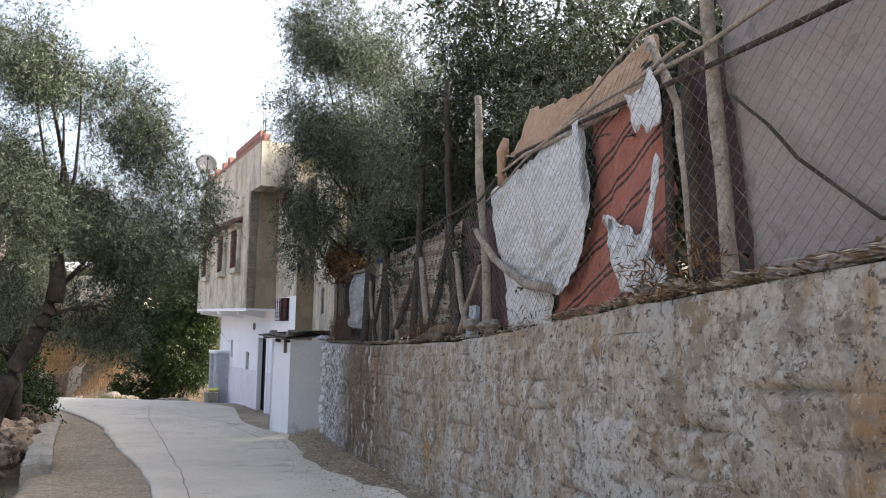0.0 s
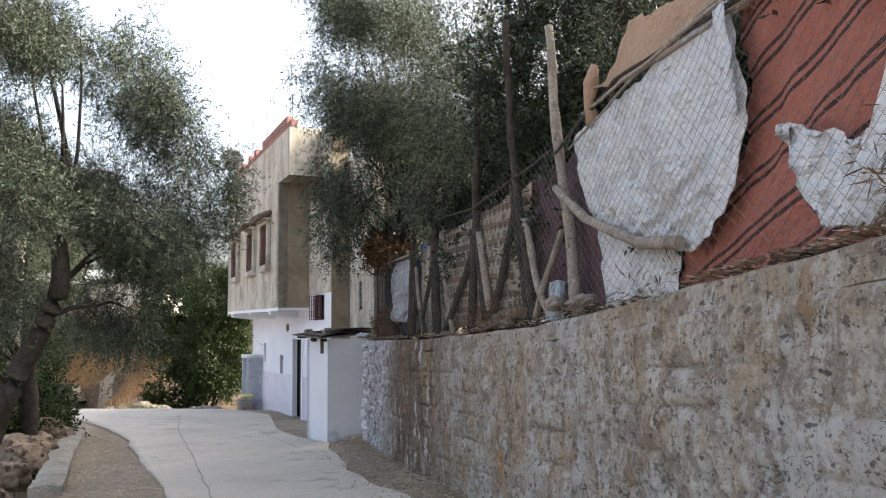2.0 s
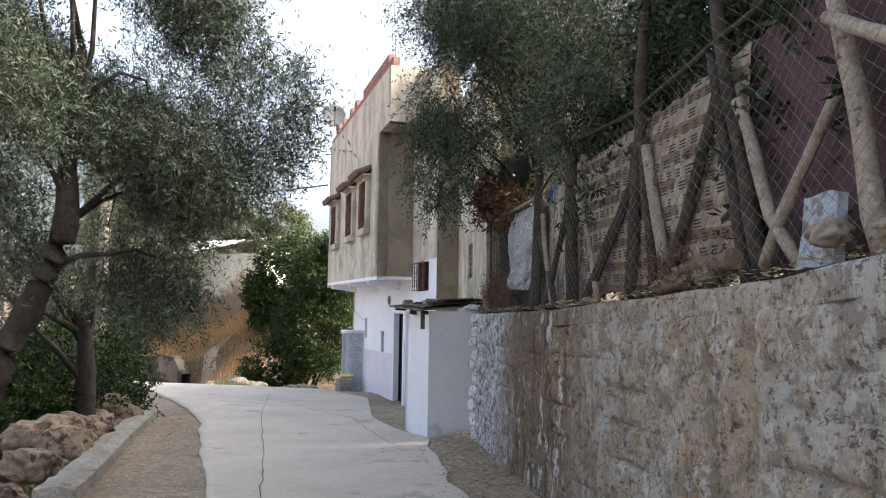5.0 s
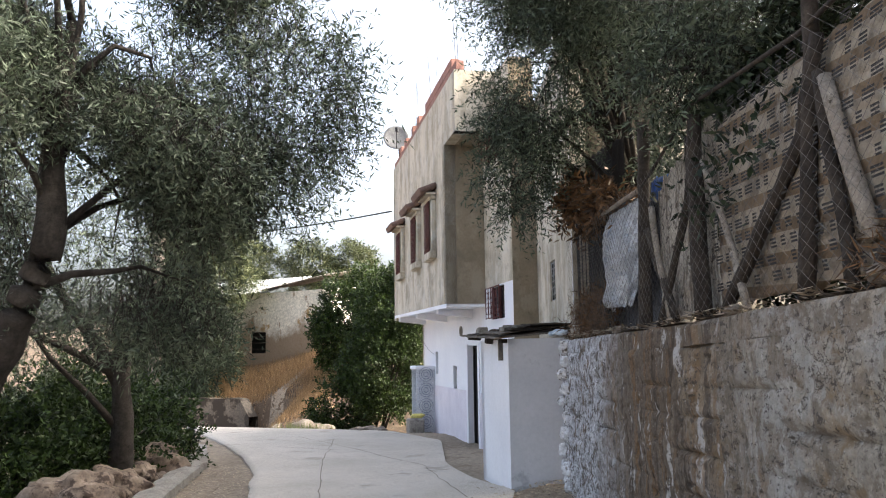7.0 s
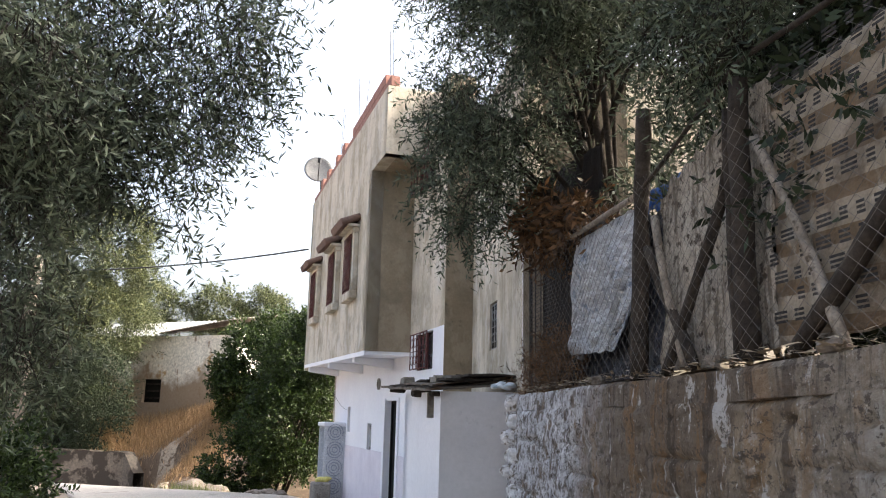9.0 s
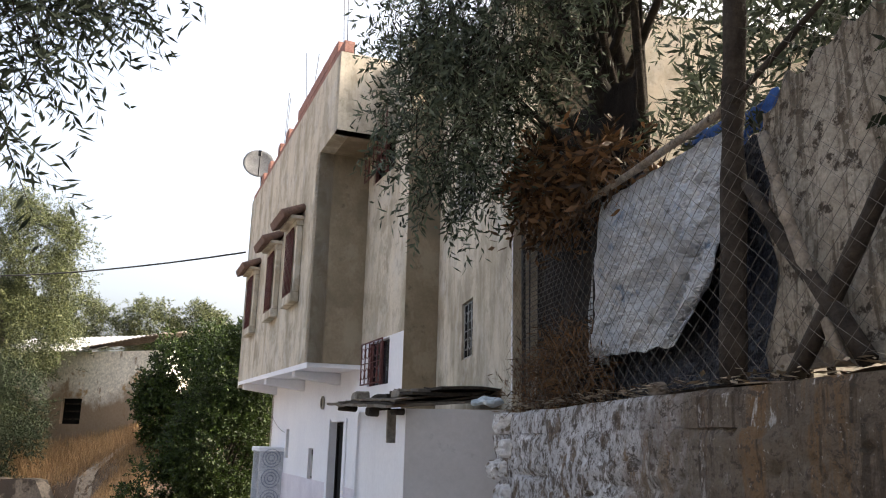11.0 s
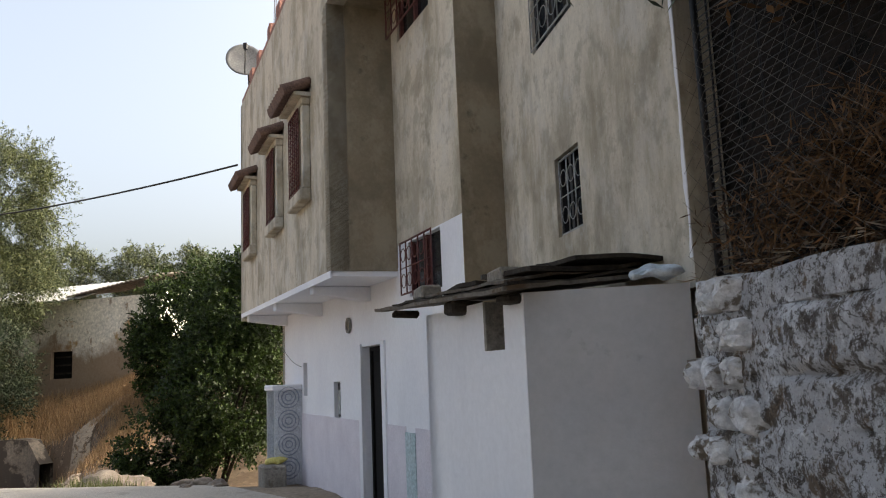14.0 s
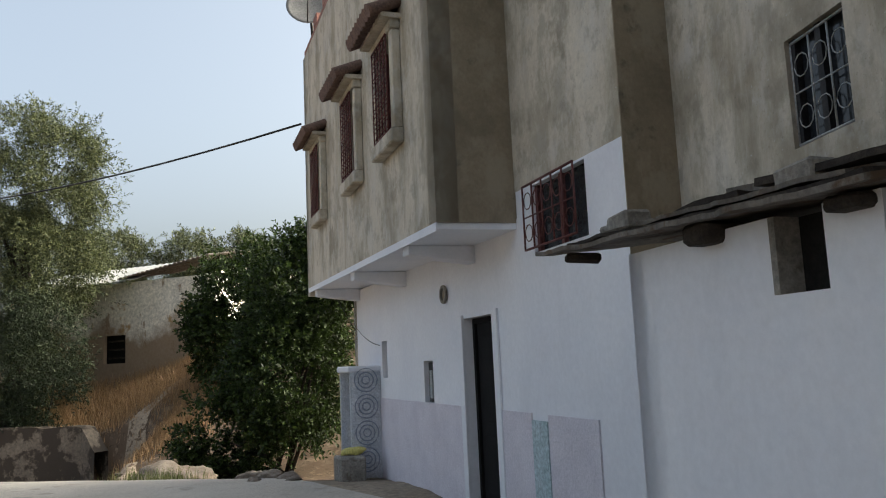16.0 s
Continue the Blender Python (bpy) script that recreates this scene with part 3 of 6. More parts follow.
def crumple(m, scale, depth):
    """Sharp random creases in a thin sheet."""
    t, noise_at, ramp, math_, lay, sep = node_tools(m)
    ridge = math_("ABSOLUTE", math_("SUBTRACT", noise_at((1, 1, 1), scale, 5.0, 0.55), 0.5), 0.0)
    fine = math_("ABSOLUTE", math_("SUBTRACT", noise_at((1, 1, 1.4), scale * 2.7, 4.0, 0.55), 0.5), 0.0)
    bp = t.nodes.new("ShaderNodeBump")
    bp.inputs["Strength"].default_value, bp.inputs["Distance"].default_value = 1.0, depth
    t.links.new(math_("ADD", ridge, math_("MULTIPLY", fine, 0.45)), bp.inputs["Height"])
    bsdf = t.nodes["Principled BSDF"]
    t.links.new(bsdf.inputs["Normal"].links[0].from_socket, bp.inputs["Normal"])
    t.links.new(bp.outputs[0], bsdf.inputs["Normal"])


crumple(M_TARP_WHITE, 2.6, 0.22)
crumple(M_PLASTIC, 2.4, 0.34)
crumple(M_TARP_GREY, 1.5, 0.10)
crumple(M_TAN_CLOTH, 2.5, 0.08)
crumple(M_BLACK_PLASTIC, 3.0, 0.15)


def striped_material(name, base, stripe, period, width, uv_dir, second=None):
    """Cloth with woven stripes along its own weave."""
    m = material(name, base, tuple(c * 1.15 for c in base), 3, 0.95, 0.4, 60, fine_amount=0.12)
    t = m.node_tree
    bsdf = t.nodes["Principled BSDF"]
    uv = t.nodes.new("ShaderNodeUVMap")
    dot = t.nodes.new("ShaderNodeVectorMath")
    dot.operation = "DOT_PRODUCT"
    dot.inputs[1].default_value = (uv_dir[0] / period, uv_dir[1] / period, 0)
    t.links.new(uv.outputs[0], dot.inputs[0])

    def band(offset, w):
        a = t.nodes.new("ShaderNodeMath")
        a.operation = "ADD"
        a.inputs[1].default_value = offset
        t.links.new(dot.outputs["Value"], a.inputs[0])
        f = t.nodes.new("ShaderNodeMath")
        f.operation = "FRACT"
        t.links.new(a.outputs[0], f.inputs[0])
        c = t.nodes.new("ShaderNodeMath")
        c.operation = "LESS_THAN"
        c.inputs[1].default_value = w
        t.links.new(f.outputs[0], c.inputs[0])
        return c.outputs[0]

    for off, w, col in [(0.0, width, stripe)] + ([(second[0], second[1], second[2])] if second else []):
        x = t.nodes.new("ShaderNodeMix")
        x.data_type = "RGBA"
        t.links.new(band(off, w), x.inputs[0])
        t.links.new(bsdf.inputs["Base Color"].links[0].from_socket, x.inputs[6])
        x.inputs[7].default_value = (*col, 1)
        t.links.new(x.outputs[2], bsdf.inputs["Base Color"])
    return m


M_RED_CLOTH = striped_material("brick_red_striped_blanket", (0.27, 0.105, 0.078), (0.05, 0.028, 0.026), 0.27, 0.09, (-0.32, 1.0), (0.80, 0.09, (0.055, 0.03, 0.027)))
M_MAT = striped_material("printed_sacking", (0.29, 0.245, 0.19), (0.175, 0.125, 0.08), 0.19, 0.38, (0.05, 1.0), None)
t_, noise_at, ramp, math_, lay, sep = node_tools(M_MAT)
lay(ramp(noise_at((1, 1, 1), 2.2, 12.0, 0.7), 0.52, 0.60, 0, 0.6), (0.13, 0.10, 0.075))
lay(ramp(noise_at((1, 1, 0.6), 3.0, 12.0, 0.7), 0.56, 0.62, 0, 0.6), (0.42, 0.385, 0.33))
crumple(M_MAT, 2.0, 0.10)
crumple(M_RED_CLOTH, 2.2, 0.10)
M_BURLAP = material("frayed_burlap", (0.31, 0.27, 0.22), (0.44, 0.395, 0.335), 3, 1.0, 1.0, 40, (0.075, 0.06, 0.048), 14, 0.55)
t_, noise_at, ramp, math_, lay, sep = node_tools(M_BURLAP)
lay(ramp(noise_at((8, 8, 0.6), 2.5, 12.0), 0.48, 0.58, 0, 0.8), (0.10, 0.08, 0.06))
lay(ramp(noise_at((1, 1, 1), 34.0, 6.0), 0.56, 0.62, 0, 0.7), (0.42, 0.385, 0.33))

# ---- house: details ----


def grille(name, origin, d, s0, s1, z0, z1, out, mat, parent, scrolls=True, nv=5, r=0.009, label=""):
    """A welded iron grille, with rings between its bars."""
    g = bmesh.new()
    n = Vector((d.y, -d.x))

    def p(s, z):
        q = origin + d * s - n * out
        return (q.x, q.y, z)

    for z in (z0, z1):
        rod(g, p(s0, z), p(s1, z), r * 1.3)
    for k in range(nv + 1):
        s = s0 + (s1 - s0) * k / nv
        rod(g, p(s, z0), p(s, z1), r)
    nz = max(2, round((z1 - z0) / ((s1 - s0) / nv) * 0.7))
    for j in range(1, nz):
        z = z0 + (z1 - z0) * j / nz
        rod(g, p(s0, z), p(s1, z), r * 0.8)
    if scrolls:
        for k in range(nv):
            for j in range(nz):
                cs, cz = s0 + (s1 - s0) * (k + 0.5) / nv, z0 + (z1 - z0) * (j + 0.5) / nz
                rr = min((s1 - s0) / nv, (z1 - z0) / nz) * 0.38
                pts = [p(cs + rr * math.cos(a * math.tau / 10), cz + rr * math.sin(a * math.tau / 10)) for a in range(11)]
                tube(g, pts, r * 0.6, 4)
    return hp(part(name, g, mat, parent, label))


def oriented_box(b, origin, d, s0, s1, o0, o1, z0, z1, jitter=0.0):
    """A box on a wall line: from s0 to s1 along it, from o0 to o1 out of it."""
    n = Vector((d.y, -d.x))
    c = origin + d * (s0 + s1) / 2 - n * (o0 + o1) / 2
    rz = math.atan2(d.y, d.x)
    return box(b, (c.x, c.y, (z0 + z1) / 2), (abs(s1 - s0), abs(o1 - o0), abs(z1 - z0)), Matrix.Rotation(rz, 3, "Z"))


def bevel(b, w=0.01, seg=1):
    bmesh.ops.bevel(b, geom=[e for e in b.edges], offset=w, segments=seg, affect="EDGES", clamp_overlap=True)


def build_annex():
    an = thing("annex", (-3.2, 18.8, -0.55), "low whitewashed annex against the house", "shed")
    k = (A1 - A0).length
    AE = U0 + Vector((-0.06, -0.06))
    hp(panel("front_wall", A0, A1, -0.75, 1.46, 0.2, [(0.25, 0.52, 1.17, 1.46)], M_WHITE, an))
    b = bmesh.new()
    oriented_box(b, A0, DA, 0.487, 0.52, -0.11, 0.004, 1.172, 1.458)
    hp(part("opening_jamb", b, M_KERB, an, "bare grey cement jamb"))
    # added black panel: the opening's inner shade as colour
    b = bmesh.new()
    oriented_box(b, A0, DA, 0.20, 0.52, -0.116, -0.112, 1.10, 1.458)
    hp(part("opening_shade_panel", b, M_INNER_SHADE, an))
    # greyer than the front: the side's shade is put into its colour
    hp(panel("side_wall", AE, A0 + DA * 0.003, -0.75, 1.46, 0.2, [], M_SIDE_SHADE, an, "side wall, its shade painted in as grey"))
    # a second black panel paints the shade inside the annex
    hp(prism("inner_shade_panel", [tuple(A0 + DA * 0.1 + NA * 0.42), tuple(A0 + DA * 0.1 + NA * 0.5), tuple(A1 - DA * 0.1 + NA * 0.5), tuple(A1 - DA * 0.1 + NA * 0.42)], -0.6, 1.46, M_INNER_SHADE, an))
    hp(panel("far_wall", A1, A1 + NA * 0.75, -0.75, 1.46, 0.2, [], M_WHITE, an))


build_annex()


def window_unit(name, origin, d, s0, s1, z0, z1, surround, canopy, parent, gmat, out=0.13, nv=5):
    w = new(name)
    w.parent = parent
    q = origin + d * (s0 + s1) / 2
    w.location = parent.matrix_world.inverted() @ Vector((q.x, q.y, z0))
    bpy.context.view_layer.update()
    if surround:
        jw = 0.13
        for nm, a, b_, c, e in (("jamb", s0, s0 + jw, z0 + 0.16, z1 - 0.1), ("jamb", s1 - jw, s1, z0 + 0.16, z1 - 0.1)):
            b = bmesh.new()
            oriented_box(b, origin, d, a, b_, 0.0, 0.10, c, e)
            bevel(b, 0.012)
            hp(part(nm, b, M_PLASTER, w))
        b = bmesh.new()
        oriented_box(b, origin, d, s0 - 0.02, s1 + 0.02, 0.0, 0.14, z0, z0 + 0.158)
        bevel(b, 0.015)
        hp(part("sill", b, M_PLASTER, w))
        b = bmesh.new()
        oriented_box(b, origin, d, s0 - 0.02, s1 + 0.02, 0.0, 0.12, z1 - 0.098, z1)
        bevel(b, 0.012)
        hp(part("lintel", b, M_PLASTER, w))
    if canopy:
        n = Vector((d.y, -d.x))
        b = bmesh.new()
        k = 9
        for i in range(k):
            s = s0 - 0.1 + (s1 - s0 + 0.2) * (i + 0.5) / k
            a = origin + d * s + n * 0.0
            e = origin + d * s - n * 0.36
            tube(b, [(a.x, a.y, z1 + 0.20), (e.x, e.y, z1 + 0.05)], [0.066, 0.074], 8)
        hp(part("tile_canopy", b, M_TILE, w, "clay barrel-tile canopy"))
        b = bmesh.new()
        oriented_box(b, origin, d, s0 - 0.06, s1 + 0.06, 0.0, 0.22, z1, z1 + 0.05)
        hp(part("canopy_slab", b, M_PLASTER, w))
    a, c = (s0 + 0.12, s1 - 0.12) if surround else (s0, s1)
    zz0, zz1 = (z0 + 0.14, z1 - 0.1) if surround else (z0, z1)
    b = bmesh.new()
    oriented_box(b, origin, d, a - 0.02, c + 0.02, -0.10, -0.07, zz0, zz1)
    hp(part("pane", b, M_GLASS, w, "dark window glass"))
    for e0, e1 in (((a + c) / 2 - 0.025, (a + c) / 2 + 0.025), (a, a + 0.05), (c - 0.05, c)):
        b = bmesh.new()
        oriented_box(b, origin, d, e0, e1, -0.07, -0.03, zz0, zz1)
        hp(part("mullion", b, M_METAL_RED if gmat is M_METAL_RED else M_IRON, w))
    g = grille("grille", origin, d, a + 0.01, c - 0.01, zz0 + 0.02, zz1 - 0.02, out, gmat, w, nv=nv, r=0.009 if nv > 4 else 0.0065, label="wrought-iron window grille")
    return w


M_GLASS = material("dark_window_glass", (0.02, 0.022, 0.025), (0.03, 0.032, 0.036), 2, 0.12, 0)

for a, b in BAY_WINDOWS:
    window_unit("window", B0, DB, a, b, 3.28, 4.62, True, True, house, M_METAL_RED)
window_unit("window", LC, DL, ls(21.72), ls(22.62), 1.92, 2.53, False, False, house, M_METAL_RED, 0.10)
window_unit("window", LC, DL, ls(21.8), ls(22.75), 4.95, 5.9, False, False, house, M_METAL_RED, 0.14)
us0 = lambda y: (y - U0.y) / DU.y
window_unit("window", U0, DU, us0(19.44), us0(19.95), 2.06, 2.68, False, False, house, M_IRON_PALE, -0.03, 3)
window_unit("window", U0, DU, us0(19.4), us0(20.3), 3.7, 4.75, False, False, house, M_IRON_PALE, 0.02, 4)


def house_details():
    # sheet-iron door set back in its opening
    dr = new("door")
    dr.parent = house
    q = at_y(L0, DL, 24.0)
    dr.location = house.matrix_world.inverted() @ Vector((q.x, q.y, -0.55))
    dr["label"] = "dark brown sheet-iron front door"
    bpy.context.view_layer.update()
    b = bmesh.new()
    oriented_box(b, LC, DL, ls(23.66), ls(24.35), -0.17, -0.13, -0.6, 1.40)
    bevel(b, 0.006)
    hp(part("leaf", b, M_DOOR, dr))
    for a, c, z0, z1 in ((23.60, 23.66, -0.6, 1.455), (24.35, 24.41, -0.6, 1.455), (23.66, 24.35, 1.40, 1.455)):
        b = bmesh.new()
        oriented_box(b, LC, DL, ls(a) + 0.002, ls(c) - 0.002, -0.18, -0.10, z0, z1)
        hp(part("door_frame", b, M_DOOR, dr))
    for z0, z1 in ((-0.4, 0.2), (0.35, 1.25)):
        b = bmesh.new()
        oriented_box(b, LC, DL, ls(23.75), ls(24.26), -0.132, -0.118, z0, z1)
        bevel(b, 0.012)
        hp(part("raised_panel", b, M_DOOR, dr))
    b = bmesh.new()
    hq = at_y(L0, DL, 23.74) + NL * 0.10
    rod(b, (hq.x, hq.y, 0.40), (hq.x, hq.y, 0.54), 0.012)
    hp(part("door_handle", b, M_IRON, dr))
    # whitewashed soffit beams
    for s, zz in ((1.15, 2.0), (3.9, 1.98), (6.9, 1.98)):
        b = bmesh.new()
        n = NB
        vs = oriented_box(b, B0, DB, s, s + 0.24, -0.86, -0.05, zz, 2.198)
        for v in vs:
            out = (Vector(v.co.xy) - B0).dot(n)
            if v.co.z < 2.1 and out < 0.4:
                v.co.z += 0.10
        bevel(b, 0.01)
        rise(hp(part("soffit_beam", b, M_WHITE, house, "whitewashed cantilever beam")))
    # white-painted lip along the foot of the bay
    b = bmesh.new()
    oriented_box(b, B0, DB, 0.0, 7.5, -0.01, 0.006, 2.18, 2.26)
    rise(hp(part("bay_lip", b, M_WHITE, house)))
    # lilac roughcast base
    for a, c in ((21.75, 22.55), (22.86, 23.5), (24.52, 28.6)):
        b = bmesh.new()
        oriented_box(b, LC, DL, ls(a), ls(c), 0.0, 0.014, -0.75, 0.5)
        hp(part("roughcast_base", b, M_PINK, house, "lilac roughcast base"))
    b = bmesh.new()
    oriented_box(b, LC, DL, ls(22.56), ls(22.85), 0.0, 0.02, -0.75, 0.44)
    hp(part("aqua_patch", b, M_AQUA, house, "aqua painted patch"))
    for a, c in ((23.48, 23.598), (24.412, 24.53)):
        b = bmesh.new()
        oriented_box(b, LC, DL, ls(a), ls(c), 0.0, 0.03, -0.75, 1.5)
        bevel(b, 0.006)
        hp(part("door_surround", b, M_WHITE, house))
    # round vent
    b = bmesh.new()
    q = at_y(L0, DL, 24.95) - NL * 0.01
    for r0, r1 in ((0.075, 0.11),):
        seg = 18
        ring = []
        for k in range(seg):
            a = k * math.tau / seg
            row = []
            for rr, o in ((r0, 0.0), (r0, 0.03), (r1, 0.03), (r1, 0.0)):
                pt = q + DL * (rr * math.cos(a)) - NL * o
                row.append(b.verts.new((pt.x, pt.y, 1.79 + rr * math.sin(a))))
            ring.append(row)
        for k in range(seg):
            for j in range(3):
                b.faces.new((ring[k][j], ring[k][j + 1], ring[(k + 1) % seg][j + 1], ring[(k + 1) % seg][j]))
    hp(part("round_vent", b, M_KERB, house, "round cement vent ring"))
    b = bmesh.new()
    bmesh.ops.create_cone(b, cap_ends=True, segments=16, radius1=0.074, radius2=0.074, depth=0.012, matrix=Matrix.Translation((q.x, q.y, 1.79)) @ NL.to_3d().to_track_quat("Z", "Y").to_matrix().to_4x4())
    hp(part("vent_plug", b, M_PLASTER_BROWN, house))
    # meter niche with its box
    b = bmesh.new()
    oriented_box(b, LC, DL, ls(25.53), ls(25.82), -0.16, -0.05, 0.50, 1.0)
    bevel(b, 0.01)
    hp(part("meter_box", b, M_IRON, house, "dark electricity meter box in its niche"))
    b = bmesh.new()
    oriented_box(b, LC, DL, ls(25.62), ls(25.70), -0.05, -0.02, 0.55, 0.9)
    hp(part("meter_tube", b, M_IRON_PALE, house))
    b = bmesh.new()
    oriented_box(b, LC, DL, ls(27.56), ls(27.82), -0.14, -0.10, 0.81, 1.35)
    hp(part("niche_back", b, M_KERB, house))
    # red hollow bricks left bare along the roof edge
    bricks = bpy.data.meshes.new("brick")
    b = bmesh.new()
    box(b, (0, 0, 0), (0.29, 0.16, 0.185))
    bevel(b, 0.008)
    b.to_mesh(bricks)
    b.free()
    bricks.materials.append(M_BRICK)
    rz = math.atan2(DB.y, DB.x)
    for course in range(2):
        for k in range(29):
            s = -1.0 + k * 0.30 + 0.15 * course
            if s > 7.4 or (course == 1 and (s > 2.2 and k % 7 not in (0, 3)) or (course == 1 and s < -0.6)):
                continue
            o = new("brick", bricks)
            p = B0 + DB * (s + 0.1) + NB * 0.12
            o.parent = house
            o.matrix_parent_inverse = house.matrix_world.inverted()
            o.matrix_basis = Matrix.Translation((p.x, p.y, 6.75 + course * 0.195)) @ Matrix.Rotation(rz + random.uniform(-0.03, 0.03), 4, "Z")
    # starter bars
    for s in (-0.8, -0.6, 1.9, 2.05, 4.4, 4.5):
        b = bmesh.new()
        p = B0 + DB * s + NB * 0.15
        rod(b, (p.x, p.y, 6.6), (p.x + random.uniform(-0.1, 0.1), p.y + random.uniform(-0.1, 0.1), 7.9 + random.uniform(-0.2, 0.5)), 0.007, 4)
        hp(part("starter_bar", b, M_IRON, house))


house_details()

def corner_strip():
    """A ragged line of white paint down the near corner of the set-back wall."""
    b = bmesh.new()
    prev = None
    for k in range(61):
        z = 1.6 + 3.8 * k / 60
        w = 0.03 + 0.022 * noise.noise((z * 3.1, 0, 4)) + 0.012 * noise.noise((z * 11, 0, 4))
        p, q = UN - NU * 0.006, UN + DU * max(0.008, w) - NU * 0.006
        row = [b.verts.new((UN.x, UN.y, z)), b.verts.new((p.x, p.y, z)), b.verts.new((q.x, q.y, z))]
        if prev:
            for e in range(2):
                b.faces.new((prev[e], row[e], row[e + 1], prev[e + 1]))
        prev = row
    hp(part("corner_strip", b, M_WHITE, house, "ragged white paint line down the corner"))


corner_strip()


def tiled_tap_niche():
    tn = thing("tap_niche", (-7.5, 28.2, -0.6), "small street tap niche clad in grey patterned tiles", "fountain")
    d, o = DL, LC
    s0, s1 = ls(27.95), ls(28.75)
    b = bmesh.new()
    oriented_box(b, o, d, s0 + 0.02, s0 + 0.10, 0.0, 0.48, -0.7, 0.9)
    oriented_box(b, o, d, s1 - 0.10, s1 - 0.02, 0.0, 0.48, -0.7, 0.9)
    oriented_box(b, o, d, s0 + 0.10, s1 - 0.10, 0.0, 0.10, -0.7, 0.9)
    hp(part("body", b, M_ZELLIGE, tn))
    b = bmesh.new()
    oriented_box(b, o, d, s0, s1, 0.0, 0.52, 0.9, 1.0)
    bevel(b, 0.02)
    hp(part("cap", b, M_WHITE, tn, "white cement cap"))
    tile = bpy.data.meshes.new("tile")
    b = bmesh.new()
    box(b, (0, 0, 0), (0.145, 0.012, 0.21))
    bevel(b, 0.004)
    b.to_mesh(tile)
    b.free()
    tile.materials.append(M_ZELLIGE)
    rz = math.atan2(NL.y, NL.x)
    for i in range(3):
        for j in range(7):
            p = o + d * (s0 + 0.013) - NL * (0.085 + 0.15 * i)
            ob = new("tile", tile)
            ob.parent = tn
            ob.matrix_parent_inverse = tn.matrix_world.inverted()
            ob.matrix_basis = Matrix.Translation((p.x, p.y, -0.55 + 0.216 * j)) @ Matrix.Rotation(rz, 4, "Z")
    for j in range(4):
        b = bmesh.new()
        c = o + d * (s0 + 0.004) - NL * 0.24
        for rr in (0.06, 0.12, 0.18):
            pts = []
            for k in range(17):
                a = k * math.tau / 16
                q = c - NL * (rr * math.cos(a))
                pts.append((q.x, q.y, -0.42 + 0.40 * j + rr * math.sin(a)))
            tube(b, pts, 0.010, 4)
        hp(part("tile_rosette", b, M_ZELLIGE_DARK, tn, "dark circular tile pattern"))
    st = bmesh.new()
    oriented_box(st, o, d, s0 - 0.35, s0 + 0.15, 0.35, 0.75, -0.75, -0.33)
    bevel(st, 0.03)
    ob = mesh_object("step_block", st, M_KERB)
    tagged(ob, "rough concrete step block beside the tap niche", "block")
    b = bmesh.new()
    c = o + d * (s0 - 0.05) - NL * 0.5
    bmesh.ops.create_icosphere(b, subdivisions=3, radius=0.15, matrix=Matrix.Translation((c.x, c.y, -0.28)) @ Matrix.Diagonal((1.1, 0.8, 0.45, 1)))
    for v in b.verts:
        v.co += Vector((1, 1, 0.6)) * noise.noise(v.co * 9) * 0.06
        v.co.z = max(v.co.z, -0.328)
    tagged(mesh_object("cloth", b, M_YELLOW), "crumpled yellow cloth on the step block", "cloth")


tiled_tap_niche()


